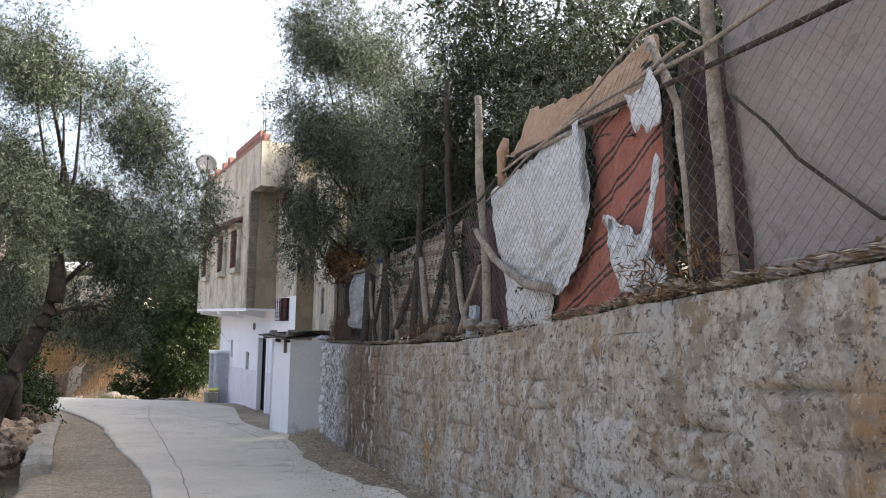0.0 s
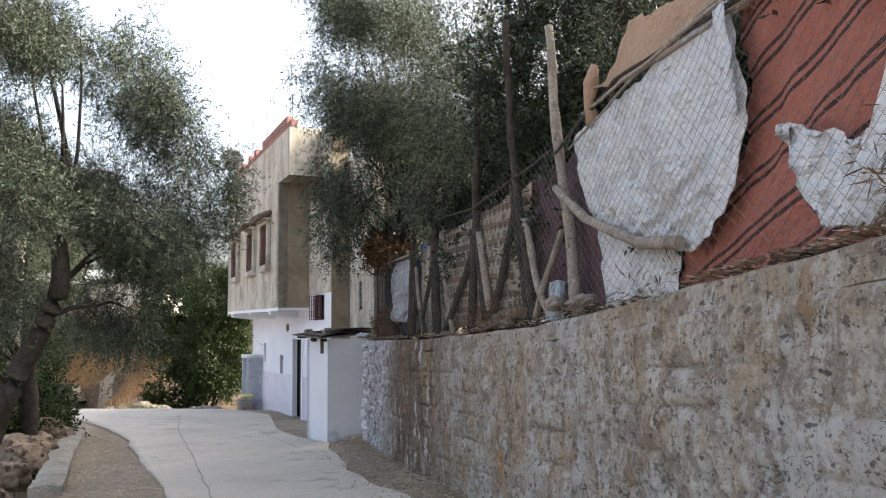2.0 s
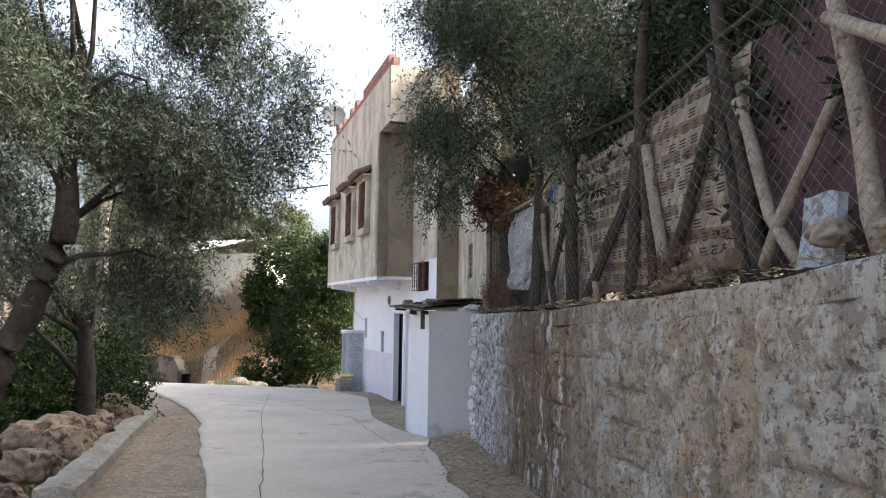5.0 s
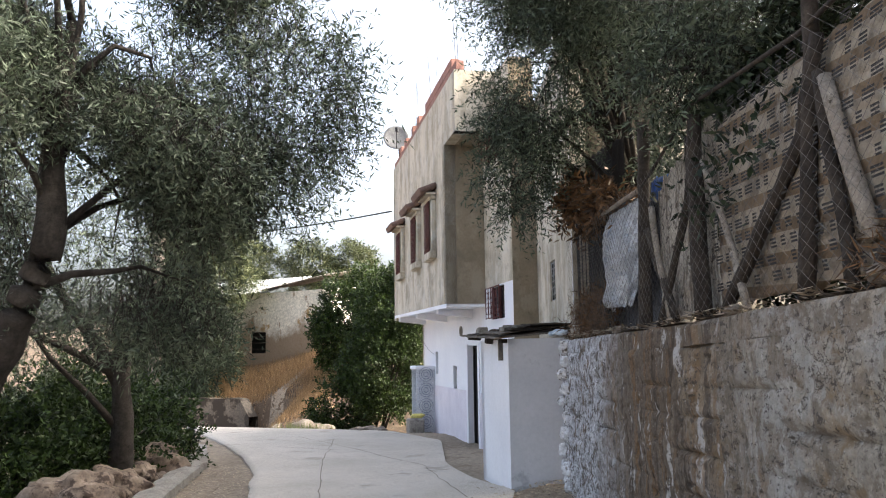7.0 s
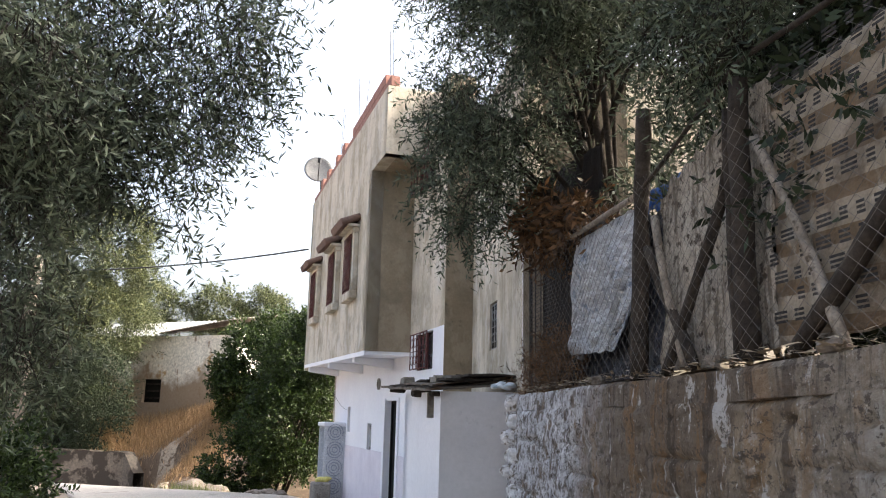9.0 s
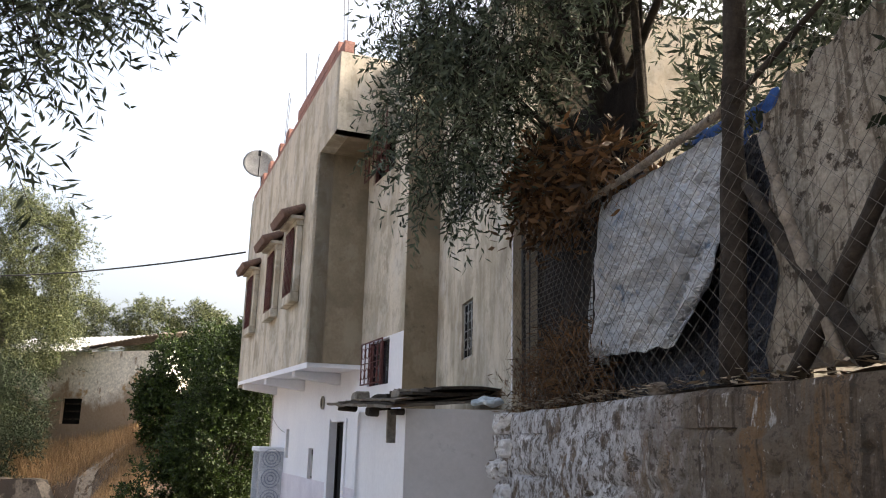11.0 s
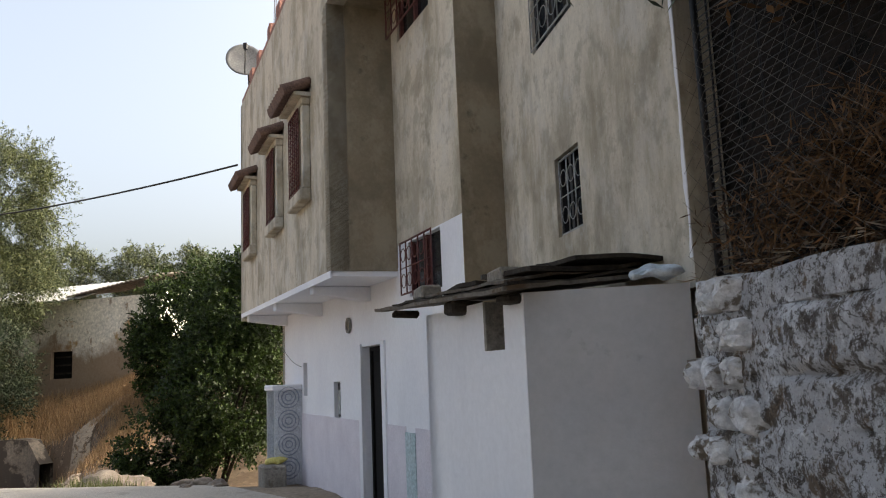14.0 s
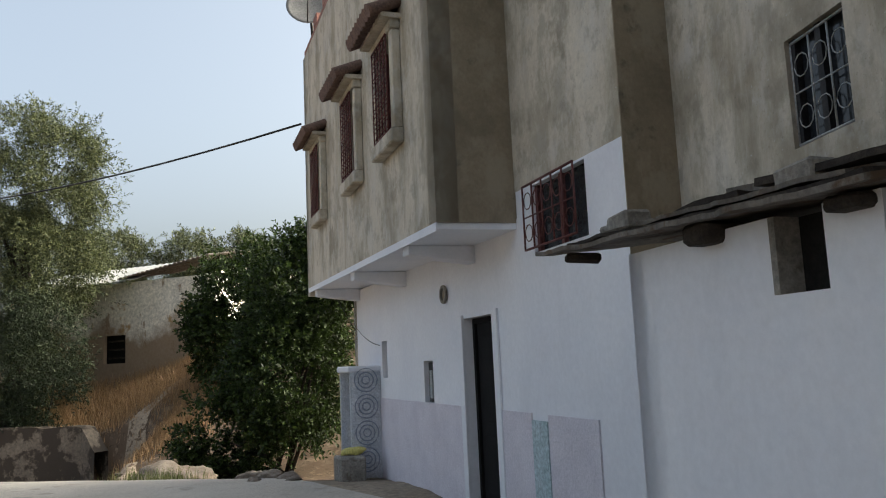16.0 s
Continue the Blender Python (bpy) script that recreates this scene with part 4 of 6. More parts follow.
def annex_roof():
    rf = thing("lean_to_roof", (-3.2, 19.2, 1.4), "thin lean-to roof of weathered sheets, boards and rubble over the annex", "roof")

    def layer(s0, s1, o0, o1, z, slope, fall, seed, thick, mat, label):
        """A thin warped sheet with a ragged rim: s along the annex front, o inwards from it."""
        b = bmesh.new()
        nu, nv = 40, 14
        grid = []
        for i in range(nu + 1):
            row = []
            for j in range(nv + 1):
                u, v = i / nu, j / nv
                s_ = s0 + (s1 - s0) * u + (0.03 * noise.noise((v * 9, seed, 1)) if i in (0, nu) else 0)
                o_ = o0 + (o1 - o0) * v + (0.035 * noise.noise((u * 13, seed, 2)) if j in (0, nv) else 0)
                q = A0 + DA * s_ + NA * o_
                zz = z + slope * s_ + fall * o_ + 0.022 * noise.noise((s_ * 2.2, o_ * 2.2, seed)) + 0.008 * noise.noise((s_ * 9, o_ * 9, seed))
                row.append(b.verts.new((q.x, q.y, zz)))
            grid.append(row)
        for i in range(nu):
            for j in range(nv):
                b.faces.new((grid[i][j], grid[i + 1][j], grid[i + 1][j + 1], grid[i][j + 1]))
        ob = hp(part("sheet", b, mat, rf, label))
        ob.modifiers.new("thickness", "SOLIDIFY").thickness = thick

    layer(-0.10, 2.25, -0.16, 0.95, 1.475, 0.040, 0.09, 1, 0.022, M_RUST_SHEET, "thin weathered roof sheet with a ragged rim")
    layer(-0.05, 1.95, -0.11, 0.90, 1.500, 0.040, 0.10, 2, 0.016, M_DARK_WOOD, "")
    layer(0.05, 1.30, -0.08, 0.80, 1.520, 0.045, 0.12, 3, 0.018, M_RUST_SHEET, "")
    # loose boards and slabs piled on the sheets
    for s0, s1, o0, o1, z, tilt, th, mt in ((0.0, 0.62, 0.05, 0.62, 1.575, 0.06, 0.030, M_DARK_WOOD), (0.25, 1.02, 0.20, 0.85, 1.625, 0.03, 0.030, M_RUST_SHEET), (-0.08, 0.40, 0.30, 1.0, 1.635, 0.02, 0.026, M_DARK_WOOD), (0.75, 1.28, 0.05, 0.50, 1.60, -0.03, 0.024, M_DARK_WOOD)):
        b = bmesh.new()
        oriented_box(b, A0, DA, s0, s1, -o1, -o0, z, z + th)
        bmesh.ops.subdivide_edges(b, edges=b.edges[:], cuts=5, use_grid_fill=True)
        for v in b.verts:
            v.co.z += tilt * ((Vector(v.co.xy) - A0).dot(DA) - s0) + 0.03 * noise.noise(v.co * 2.5)
            v.co += Vector((noise.noise(v.co * 5), noise.noise(v.co * 5 + Vector((3, 0, 0))), 0)) * 0.03
        hp(part("board", b, mt, rf))
    for s0, s1, o0, o1, z0, z1 in ((1.42, 1.62, -0.06, 0.10, 1.575, 1.665), (0.30, 0.50, 0.02, 0.16, 1.56, 1.64), (1.64, 1.78, 0.0, 0.14, 1.585, 1.64)):
        b = bmesh.new()
        oriented_box(b, A0, DA, s0, s1, -o1, -o0, z0, z1)
        bevel(b, 0.012)
        for v in b.verts:
            v.co += Vector((noise.noise(v.co * 9), noise.noise(v.co * 9 + Vector((4, 0, 0))), noise.noise(v.co * 9 + Vector((8, 0, 0))))) * 0.02
        hp(part("rubble_block", b, M_KERB, rf, "broken cement block"))
    # chunky timber ends under the rim
    for s_, w, h in ((0.09, 0.15, 0.06), (0.86, 0.17, 0.085), (2.02, 0.05, 0.06)):
        b = bmesh.new()
        oriented_box(b, A0, DA, s_ - w / 2, s_ + w / 2, -0.12, 0.09, 1.462 + 0.04 * s_ - h, 1.462 + 0.04 * s_)
        bevel(b, 0.016)
        for v in b.verts:
            v.co += Vector((noise.noise(v.co * 12), noise.noise(v.co * 12 + Vector((4, 0, 0))), noise.noise(v.co * 12 + Vector((8, 0, 0))))) * 0.016
        hp(part("beam", b, M_DARK_WOOD, rf, "rough timber beam end"))
    b = bmesh.new()
    c = U0 + Vector((-0.30, -0.02))
    bmesh.ops.create_icosphere(b, subdivisions=4, radius=0.11, matrix=Matrix.Translation((c.x + 0.1, c.y, 1.52)) @ Matrix.Diagonal((1.25, 0.8, 0.32, 1)))
    for v in b.verts:
        v.co += v.normal * noise.noise(v.co * 11) * 0.06
    tagged(mesh_object("plastic_bag", b, M_BAG), "crumpled pale blue plastic bag on the lean-to roof", "bag")


annex_roof()


def satellite_dish():
    ds = thing("satellite_dish", (-8.55, 29.1, 6.9), "grey satellite dish on the roof edge", "satellite dish")
    c = Vector((-8.6, 29.06, 7.5))
    face = Vector((0.35, -0.9, 0.35)).normalized()
    m = Matrix.Translation(c) @ face.to_track_quat("Z", "Y").to_matrix().to_4x4()
    b = bmesh.new()
    rings = []
    for i in range(7):
        r = 0.37 * i / 6
        rings.append([b.verts.new(m @ Vector((r * math.cos(k * math.tau / 24), r * 1.08 * math.sin(k * math.tau / 24), 0.45 * r * r))) for k in range(24)] if i else [b.verts.new(m @ Vector((0, 0, 0)))])
    for k in range(24):
        b.faces.new((rings[0][0], rings[1][k], rings[1][(k + 1) % 24])).smooth = True
    for a, e in zip(rings[1:], rings[2:]):
        for k in range(24):
            b.faces.new((a[k], e[k], e[(k + 1) % 24], a[(k + 1) % 24])).smooth = True
    ob = hp(part("reflector", b, M_DISH, ds))
    ob.modifiers.new("thickness", "SOLIDIFY").thickness = 0.012
    b = bmesh.new()
    rod(b, (-8.55, 29.25, 6.9), (-8.58, 29.22, 7.6), 0.03, 8)
    hp(part("mast", b, M_IRON, ds))
    b = bmesh.new()
    tip = m @ Vector((0, -0.05, 0.5))
    rod(b, m @ Vector((0, -0.37, 0.06)), tip, 0.012, 5)
    box(b, tip, (0.07, 0.07, 0.12))
    hp(part("feed_arm", b, M_IRON, ds))


satellite_dish()


def cables():
    def cable(a, c, sag, r, label):
        b = bmesh.new()
        a, c = Vector(a), Vector(c)
        tube(b, [a.lerp(c, k / 20) - Vector((0, 0, sag * 4 * (k / 20) * (1 - k / 20))) for k in range(21)], r, 4)
        tagged(mesh_object("overhead_cable", b, M_CABLE), label, "cable")
    cable((-8.85, 29.35, 5.43), (-34, 44, 8.5), 0.7, 0.022, "black overhead cable sagging from the house")
    cable((-8.85, 29.38, 3.6), (-7.9, 29.25, 1.6), 0.15, 0.008, "thin black cable hanging at the house corner")
    cable((-8.0, 29.45, 1.75), (-7.15, 27.75, 1.3), 0.08, 0.006, "thin black cable on the white wall")


cables()

# ---- retaining wall ----
bm = bmesh.new()
ys = [-8 + 0.5 * i for i in range(51)] + [17.5]
rows = []
for y in ys:
    x, top = interp(WALL, y)
    rows.append([bm.verts.new((x + 0.034, y, -0.9)), bm.verts.new((x + 0.034, y, top - 0.10)), bm.verts.new((x + 0.45, y, top - 0.10)), bm.verts.new((x + 0.45, y, -0.9))])
for a, b in zip(rows, rows[1:]):
    for k in range(4):
        bm.faces.new((a[k], b[k], b[(k + 1) % 4], a[(k + 1) % 4]))
bm.faces.new(rows[-1])
bm.faces.new(rows[0][::-1])
bmesh.ops.recalc_face_normals(bm, faces=bm.faces)
retaining = tagged(mesh_object("retaining_wall", bm, M_WALL), "old rough-cast concrete retaining wall, stained and partly limewashed", "wall", kind="structure")


def wall_cap():
    b = bmesh.new()
    ys_ = [-8 + 0.16 * i for i in range(160)]
    rows_ = []
    for y in ys_:
        x, top = interp(WALL, y)
        j = noise.noise((0, y * 1.7, 4)) * 0.025 + noise.noise((0, y * 6, 4)) * 0.012
        k = noise.noise((5, y * 1.9, 4)) * 0.02
        rows_.append([b.verts.new((x + 0.05, y, top - 0.16)), b.verts.new((x + 0.012 + j, y, top - 0.15 + k)), b.verts.new((x + 0.018 + j * 1.6, y, top - 0.03 + k * 2)), b.verts.new((x + 0.03, y, top + k)), b.verts.new((x + 0.25, y, top + k + 0.01)), b.verts.new((x + 0.5, y, top))])
    for a, c in zip(rows_, rows_[1:]):
        for i in range(5):
            b.faces.new((a[i], c[i], c[i + 1], a[i + 1])).smooth = i > 2
    b.faces.new(rows_[-1])
    part("cap", b, M_WALL, retaining, "rough cement capping")


wall_cap()


def wall_lifts():
    """The cast face of the wall in rough lifts: seams between them come and go, the skin is lumpy and pitted."""
    seams = [0.15, 0.42, 0.62, 0.86, 1.12, 1.42, 1.80]
    ys_ = [-8 + 0.25 * i for i in range(38)] + [1.5 + 0.022 * i for i in range(725)]
    for c, (d0, d1) in enumerate(zip(seams, seams[1:])):
        b = bmesh.new()
        n = max(9, int((d1 - d0) / 0.021))
        rows_ = []
        for y in ys_:
            x, top = interp(WALL, y)
            shift = 0.035 * noise.noise((y * 0.35, c, 1)), 0.035 * noise.noise((y * 0.35, c + 1, 1))
            proud = 0.012 * noise.noise((y * 0.5, c * 3.0, 8))
            row = []
            for i in range(n + 1):
                u = i / n
                e0, e1 = d0 + (shift[0] if c else 0), d1 + shift[1]
                z = top - (e0 + (e1 - e0) * u)
                o = 0.02 * noise.noise((y * 2.2, z * 2.6, 1)) + 0.016 * noise.noise((y * 6, z * 8, 2)) + 0.011 * noise.noise((y * 17, z * 19, 3))
                pit = noise.noise((y * 9, z * 12, 5)) + 0.5 * noise.noise((y * 19, z * 22, 6))
                o -= 0.17 * min(0.3, max(0.0, pit - 0.44))
                crack = max(0.0, 0.9 * noise.noise((y * 1.3, c + (0 if u < 0.5 else 1), 12)) + 0.14)
                lip = min(i, n - i)
                o -= (0.048 if lip == 0 else 0.014 if lip == 1 else 0.0) * min(1.0, crack * 1.6)
                if c:
                    along = (y + 0.21 * c + 0.05 * noise.noise((y * 0.7, c, 21)) + 0.012 * noise.noise((z * 9, c, 22))) / 0.46
                    gap = abs(along - round(along)) * 0.46
                    o -= (0.036 if gap < 0.011 else 0.012 if gap < 0.03 else 0.0) * min(1.0, max(0.0, 0.28 + 1.3 * noise.noise((round(along) * 3.7, c * 2.1, 23))))
                row.append(b.verts.new((x - o - proud * min(1.0, lip / 3) - 0.012, y, z)))
            rows_.append(row)
        for a, q in zip(rows_, rows_[1:]):
            for i in range(n):
                b.faces.new((a[i], q[i], q[i + 1], a[i + 1])).smooth = True
        bmesh.ops.recalc_face_normals(b, faces=b.faces)
        part("cast_lift", b, M_WALL, retaining)


def wall_end_stones():
    """The broken rubble core at the wall's end: angular limewashed stones with deep gaps."""
    rnd = random.Random(11)
    z = -0.58
    course = 0
    while z < 1.36:
        h = rnd.uniform(0.13, 0.24)
        y = 17.02 + rnd.uniform(-0.06, 0.08)
        while y < 17.40:
            w = rnd.uniform(0.11, 0.22)
            b = bmesh.new()
            bmesh.ops.create_icosphere(b, subdivisions=3, radius=1.0)
            o = Vector((course * 5.3 + y * 31, z * 7, 0))
            cx, cy, cz = wall_x(y) + 0.055 + rnd.uniform(-0.035, 0.03), y + w / 2, z + h / 2
            tilt = Matrix.Rotation(rnd.uniform(-0.4, 0.4), 3, "X")
            for v in b.verts:
                q = v.co.copy()
                m = max(abs(q.x), abs(q.y), abs(q.z))
                q = q.lerp(q / m, 0.45) * (1 + 0.22 * noise.noise(q * 1.3 + o) + 0.10 * noise.noise(q * 3.5 + o) - 0.16 * noise.voronoi(q * 1.6 + o)[0][0])
                v.co = tilt @ Vector((q.x * 0.14, q.y * w * 0.46, q.z * h * 0.46)) + Vector((cx, cy, cz))
            part("stone", b, M_WHITE_STONE, retaining, "")
            y += w * 0.98
        z += h * 0.97
        course += 1


# ---- terrace behind the wall ----
def terrace():
    b = bmesh.new()
    ys_ = [-8 + 0.25 * i for i in range(106)]
    grid = []
    for y in ys_:
        x, top = interp(WALL, y)
        row = []
        for k in range(24):
            o = 0.2 + 0.06 * k + 0.022 * k * k
            row.append(b.verts.new((x + o, y, top + 0.02 + 0.035 * o + 0.05 * noise.noise((x * 2 + o * 2, y * 2, 1)) + 0.02 * noise.noise((o * 9, y * 9, 1)))))
        grid.append(row)
    for a, c in zip(grid, grid[1:]):
        for k in range(23):
            b.faces.new((a[k], a[k + 1], c[k + 1], c[k])).smooth = True
    tagged(mesh_object("terrace", b, M_DIRT), "raised earth terrace behind the retaining wall", "ground", kind="structure")


terrace()

# ---- fence ----


def fpos(y, z, off=0.32):
    return Vector((wall_x(y) + off, y, z))


def sheet(name, rows, off, mat, label, category, folds=0.05, fold_dir=(1.0, 0.3), seed=0, fray=0.03, n=46, thick=0.004, bulge=0.0, sag=0.0, crease=0.5, wrinkle=0.2):
    """A hanging sheet between its far edge and its near edge, given from top to bottom: y, z, y, z."""
    b = bmesh.new()
    uvl = b.loops.layers.uv.new("UVMap")
    m = n
    ks = np.linspace(0, len(rows) - 1, m + 1)
    uv_of = {}
    grid = []
    for i, kk in enumerate(ks):
        a = [float(np.interp(kk, range(len(rows)), [r[c] for r in rows])) for c in range(4)]
        row = []
        for j in range(n + 1):
            u = j / n
            y, z = a[0] + (a[2] - a[0]) * u, a[1] + (a[3] - a[1]) * u
            vv = i / m
            edge = max(abs(u - 0.5), abs(vv - 0.5)) * 2
            e = 1.0 if edge > 0.97 else 0.0
            y += e * fray * noise.noise((y * 7, z * 7, seed + 3)) * 2
            z += e * fray * noise.noise((y * 7 + 9, z * 7, seed + 3)) * 2 - sag * 4 * u * (1 - u) * (1 - 0.6 * vv)
            q = fold_dir[0] * y * 5 + fold_dir[1] * z * 5
            wy, wz = y + 0.25 * noise.noise((y * 1.1, z * 1.1, seed)), z + 0.25 * noise.noise((y * 1.2, z * 1.0, seed + 4))
            a1, a2 = fold_dir[0] * wy + fold_dir[1] * wz, fold_dir[1] * wy - fold_dir[0] * wz
            ridge = 0.5 - abs(noise.noise((a1 * 3.2, a2 * 0.9, seed + 5))) * 2.2
            small = 0.5 - abs(noise.noise((a1 * 9.0 + 3, a2 * 3.0, seed + 6))) * 2.0
            o = off + folds * (1 - 0.85 * edge ** 4) * (1.1 * noise.noise((y * 1.7, z * 1.4, seed + 7)) - crease * ridge - wrinkle * small + 0.12 * noise.noise((y * 9, z * 8, seed + 9)))
            o -= bulge * 16 * u * (1 - u) * vv * (1 - vv)
            v = b.verts.new(fpos(y, z, o))
            uv_of[v] = (-(y), z)
            row.append(v)
        grid.append(row)
    for i in range(m):
        for j in range(n):
            f = b.faces.new((grid[i][j], grid[i + 1][j], grid[i + 1][j + 1], grid[i][j + 1]))
            f.smooth = True
            for lp in f.loops:
                lp[uvl].uv = uv_of[lp.vert]
    ob = mesh_object(name, b, mat)
    ob.modifiers.new("thickness", "SOLIDIFY").thickness = thick
    return tagged(ob, label, category)


sheet("tarpaulin", [(4.85, 4.0, 2.2, 3.8), (4.7, 3.3, 2.1, 3.2), (4.62, 2.9, 2.0, 2.9), (4.5, 2.35, 2.0, 2.3), (4.42, 1.86, 2.0, 1.92)], 0.40, M_TARP_GREY, "grey-brown tarpaulin hung on the pole fence", "tarpaulin", 0.035, (0.4, 0.5), 1)
sheet("sack_sheet", [(8.95, 3.10, 6.5, 3.27), (8.86, 2.9, 6.4, 2.95), (8.75, 2.6, 6.32, 2.55), (8.5, 2.33, 6.55, 2.2), (7.8, 2.03, 6.95, 1.94)], 0.29, M_TARP_WHITE, "dirty white woven sack sheet, torn, on the fence", "sheet", 0.075, (0.7, 1.0), 2, 0.025, 120, bulge=0.05, crease=0.6, wrinkle=0.4)
sheet("sack_sheet", [(8.62, 2.42, 7.45, 2.12), (8.55, 2.0, 7.3, 1.93), (8.5, 1.66, 7.35, 1.72)], 0.34, M_TARP_WHITE, "lower white sack sheet with a ragged foot", "sheet", 0.03, (1.0, 0.2), 3, 0.05)
sheet("blanket", [(6.6, 3.30, 5.3, 3.20), (6.5, 2.8, 5.3, 2.75), (6.6, 2.4, 5.25, 2.3), (7.35, 2.05, 5.4, 2.0), (7.45, 1.72, 5.5, 1.80)], 0.40, M_RED_CLOTH, "brick-red blanket with dark stripes on the fence", "blanket", 0.04, (0.8, 0.3), 4, 0.05)
sheet("canvas", [(7.95, 3.72, 5.38, 3.52), (8.2, 3.55, 5.4, 3.35), (8.5, 3.38, 5.6, 3.16)], 0.36, M_TAN_CLOTH, "tan canvas strip along the top of the fence", "canvas", 0.05, (0.2, 1.2), 5, 0.03, sag=0.10)
sheet("sheet", [(10.45, 3.0, 8.4, 3.08), (10.3, 2.4, 8.45, 2.4), (10.1, 1.60, 8.5, 1.72)], 0.44, M_MAROON, "dark maroon sheet behind chain-link", "sheet", 0.025, (1.0, 0.1), 6)
sheet("sacking", [(13.15, 2.84, 10.25, 2.98), (13.15, 2.5, 10.27, 2.6), (13.18, 2.0, 10.3, 2.1), (13.2, 1.56, 10.3, 1.62)], 0.40, M_MAT, "printed beige sacking with rows of black print", "sacking", 0.012, (0.5, 0.4), 7, 0.02, bulge=0.06)
sheet("burlap", [(14.55, 2.68, 13.2, 3.0), (14.5, 2.1, 13.2, 2.2), (14.62, 1.5, 13.2, 1.55)], 0.42, M_BURLAP, "frayed grey-brown burlap hung on the fence", "burlap", 0.045, (2.2, 0.05), 8, 0.05)
sheet("plastic_sheet", [(16.2, 2.74, 14.7, 2.68), (16.3, 2.3, 14.8, 2.15), (16.33, 1.95, 14.95, 1.95), (16.35, 1.74, 15.3, 1.71)], 0.36, M_PLASTIC, "milky blue-grey plastic sheet, creased, tied to the fence", "sheet", 0.15, (0.75, 1.0), 9, 0.01, 120, crease=0.9, wrinkle=0.3)
sheet("plastic_sheet", [(16.55, 2.45, 16.25, 2.62), (16.62, 2.1, 16.25, 2.1), (16.66, 1.72, 16.3, 1.7)], 0.42, M_PLASTIC, "narrow pale blue plastic sheet behind the larger one", "sheet", 0.08, (1.3, 0.1), 33, 0.015, 40, crease=0.9)
sheet("rag", [(14.86, 2.12, 14.74, 2.12), (14.98, 2.02, 14.78, 2.0), (15.12, 1.84, 14.98, 1.84), (15.28, 1.70, 15.22, 1.70)], 0.30, M_PLASTIC, "knotted tail of milky plastic hanging from the fence", "rag", 0.05, (1.3, 0.6), 34, 0.01, 30, crease=0.9)
sheet("plastic_sheet", [(16.42, 2.95, 14.6, 2.6), (16.6, 2.3, 14.6, 2.2), (16.75, 1.42, 14.6, 1.44)], 0.50, M_BLACK_PLASTIC, "dark blue plastic sheet at the fence foot", "sheet", 0.06, (0.9, 0.3), 10)
sheet("rag", [(6.12, 2.47, 5.98, 2.44), (5.95, 2.30, 5.62, 2.28), (5.88, 2.14, 5.34, 2.17), (5.82, 1.99, 5.15, 2.01), (5.66, 1.88, 5.05, 1.88)], 0.27, M_TARP_WHITE, "torn fringe of white sack hanging from the sheet", "rag", 0.09, (1.3, 0.3), 20, 0.075, 46, crease=0.9, wrinkle=0.4)
sheet("rag", [(5.17, 2.68, 5.12, 2.66), (5.26, 2.45, 5.18, 2.44), (5.43, 2.16, 5.29, 2.13), (5.46, 2.0, 5.36, 2.0)], 0.25, M_TARP_WHITE, "long torn white strip caught on the fence", "rag", 0.03, (1.2, 0.6), 21, 0.03, 24)
sheet("rag", [(5.55, 3.12, 5.18, 3.16), (5.46, 2.98, 5.05, 2.95), (5.25, 2.86, 5.08, 2.84)], 0.23, M_TARP_WHITE, "torn white scrap at the top of the fence", "rag", 0.05, (1.2, 0.6), 24, 0.07, 30)
sheet("rag", [(6.5, 3.2, 6.38, 3.2), (6.42, 2.6, 6.3, 2.6)], 0.22, M_TARP_WHITE, "narrow white strip along the sheet's edge", "rag", 0.022, (1.2, 0.6), 25, 0.03, 16)


sheet("sheet", [(5.45, 3.35, 4.62, 3.3), (5.4, 2.6, 4.6, 2.6), (5.4, 1.85, 4.55, 1.85)], 0.55, M_MAROON, "dark maroon cloth behind the poles", "sheet", 0.05, (1.0, 0.1), 36)


def sacking_print():
    """Rows of black marks printed on the sacking."""
    b = bmesh.new()
    rnd = random.Random(3)
    z = 1.66
    row = 0
    while z < 2.9:
        y = 10.35
        while y < 13.1:
            w = rnd.choice((0.05, 0.07, 0.10))
            if rnd.random() < 0.8:
                for h in range(3):
                    yy, zz = y, z + 0.022 * h
                    c = fpos(yy + w / 2, zz + 0.06 * (13.2 - yy) / 3 * 0, 0.0)
                    u, vv = (13.15 - yy) / 2.87, (2.9 - zz) / 1.3
                    o = 0.40 - 0.03
                    o -= 0.06 * 16 * u * (1 - u) * vv * (1 - vv) * (1 if 0 < vv < 1 else 0) + 0.016
                    p0, p1 = fpos(yy, zz, o), fpos(yy + w, zz, o)
                    q0, q1 = fpos(yy, zz + 0.013, o), fpos(yy + w, zz + 0.013, o)
                    b.faces.new([b.verts.new(p) for p in (p0, q0, q1, p1)])
            y += w + 0.06
        z += 0.095
        row += 1
    return b


ob = part("print", sacking_print(), M_BLACK_PRINT, bpy.data.objects["sacking"])
tagged(ob, "rows of small black print", kind="stuff")


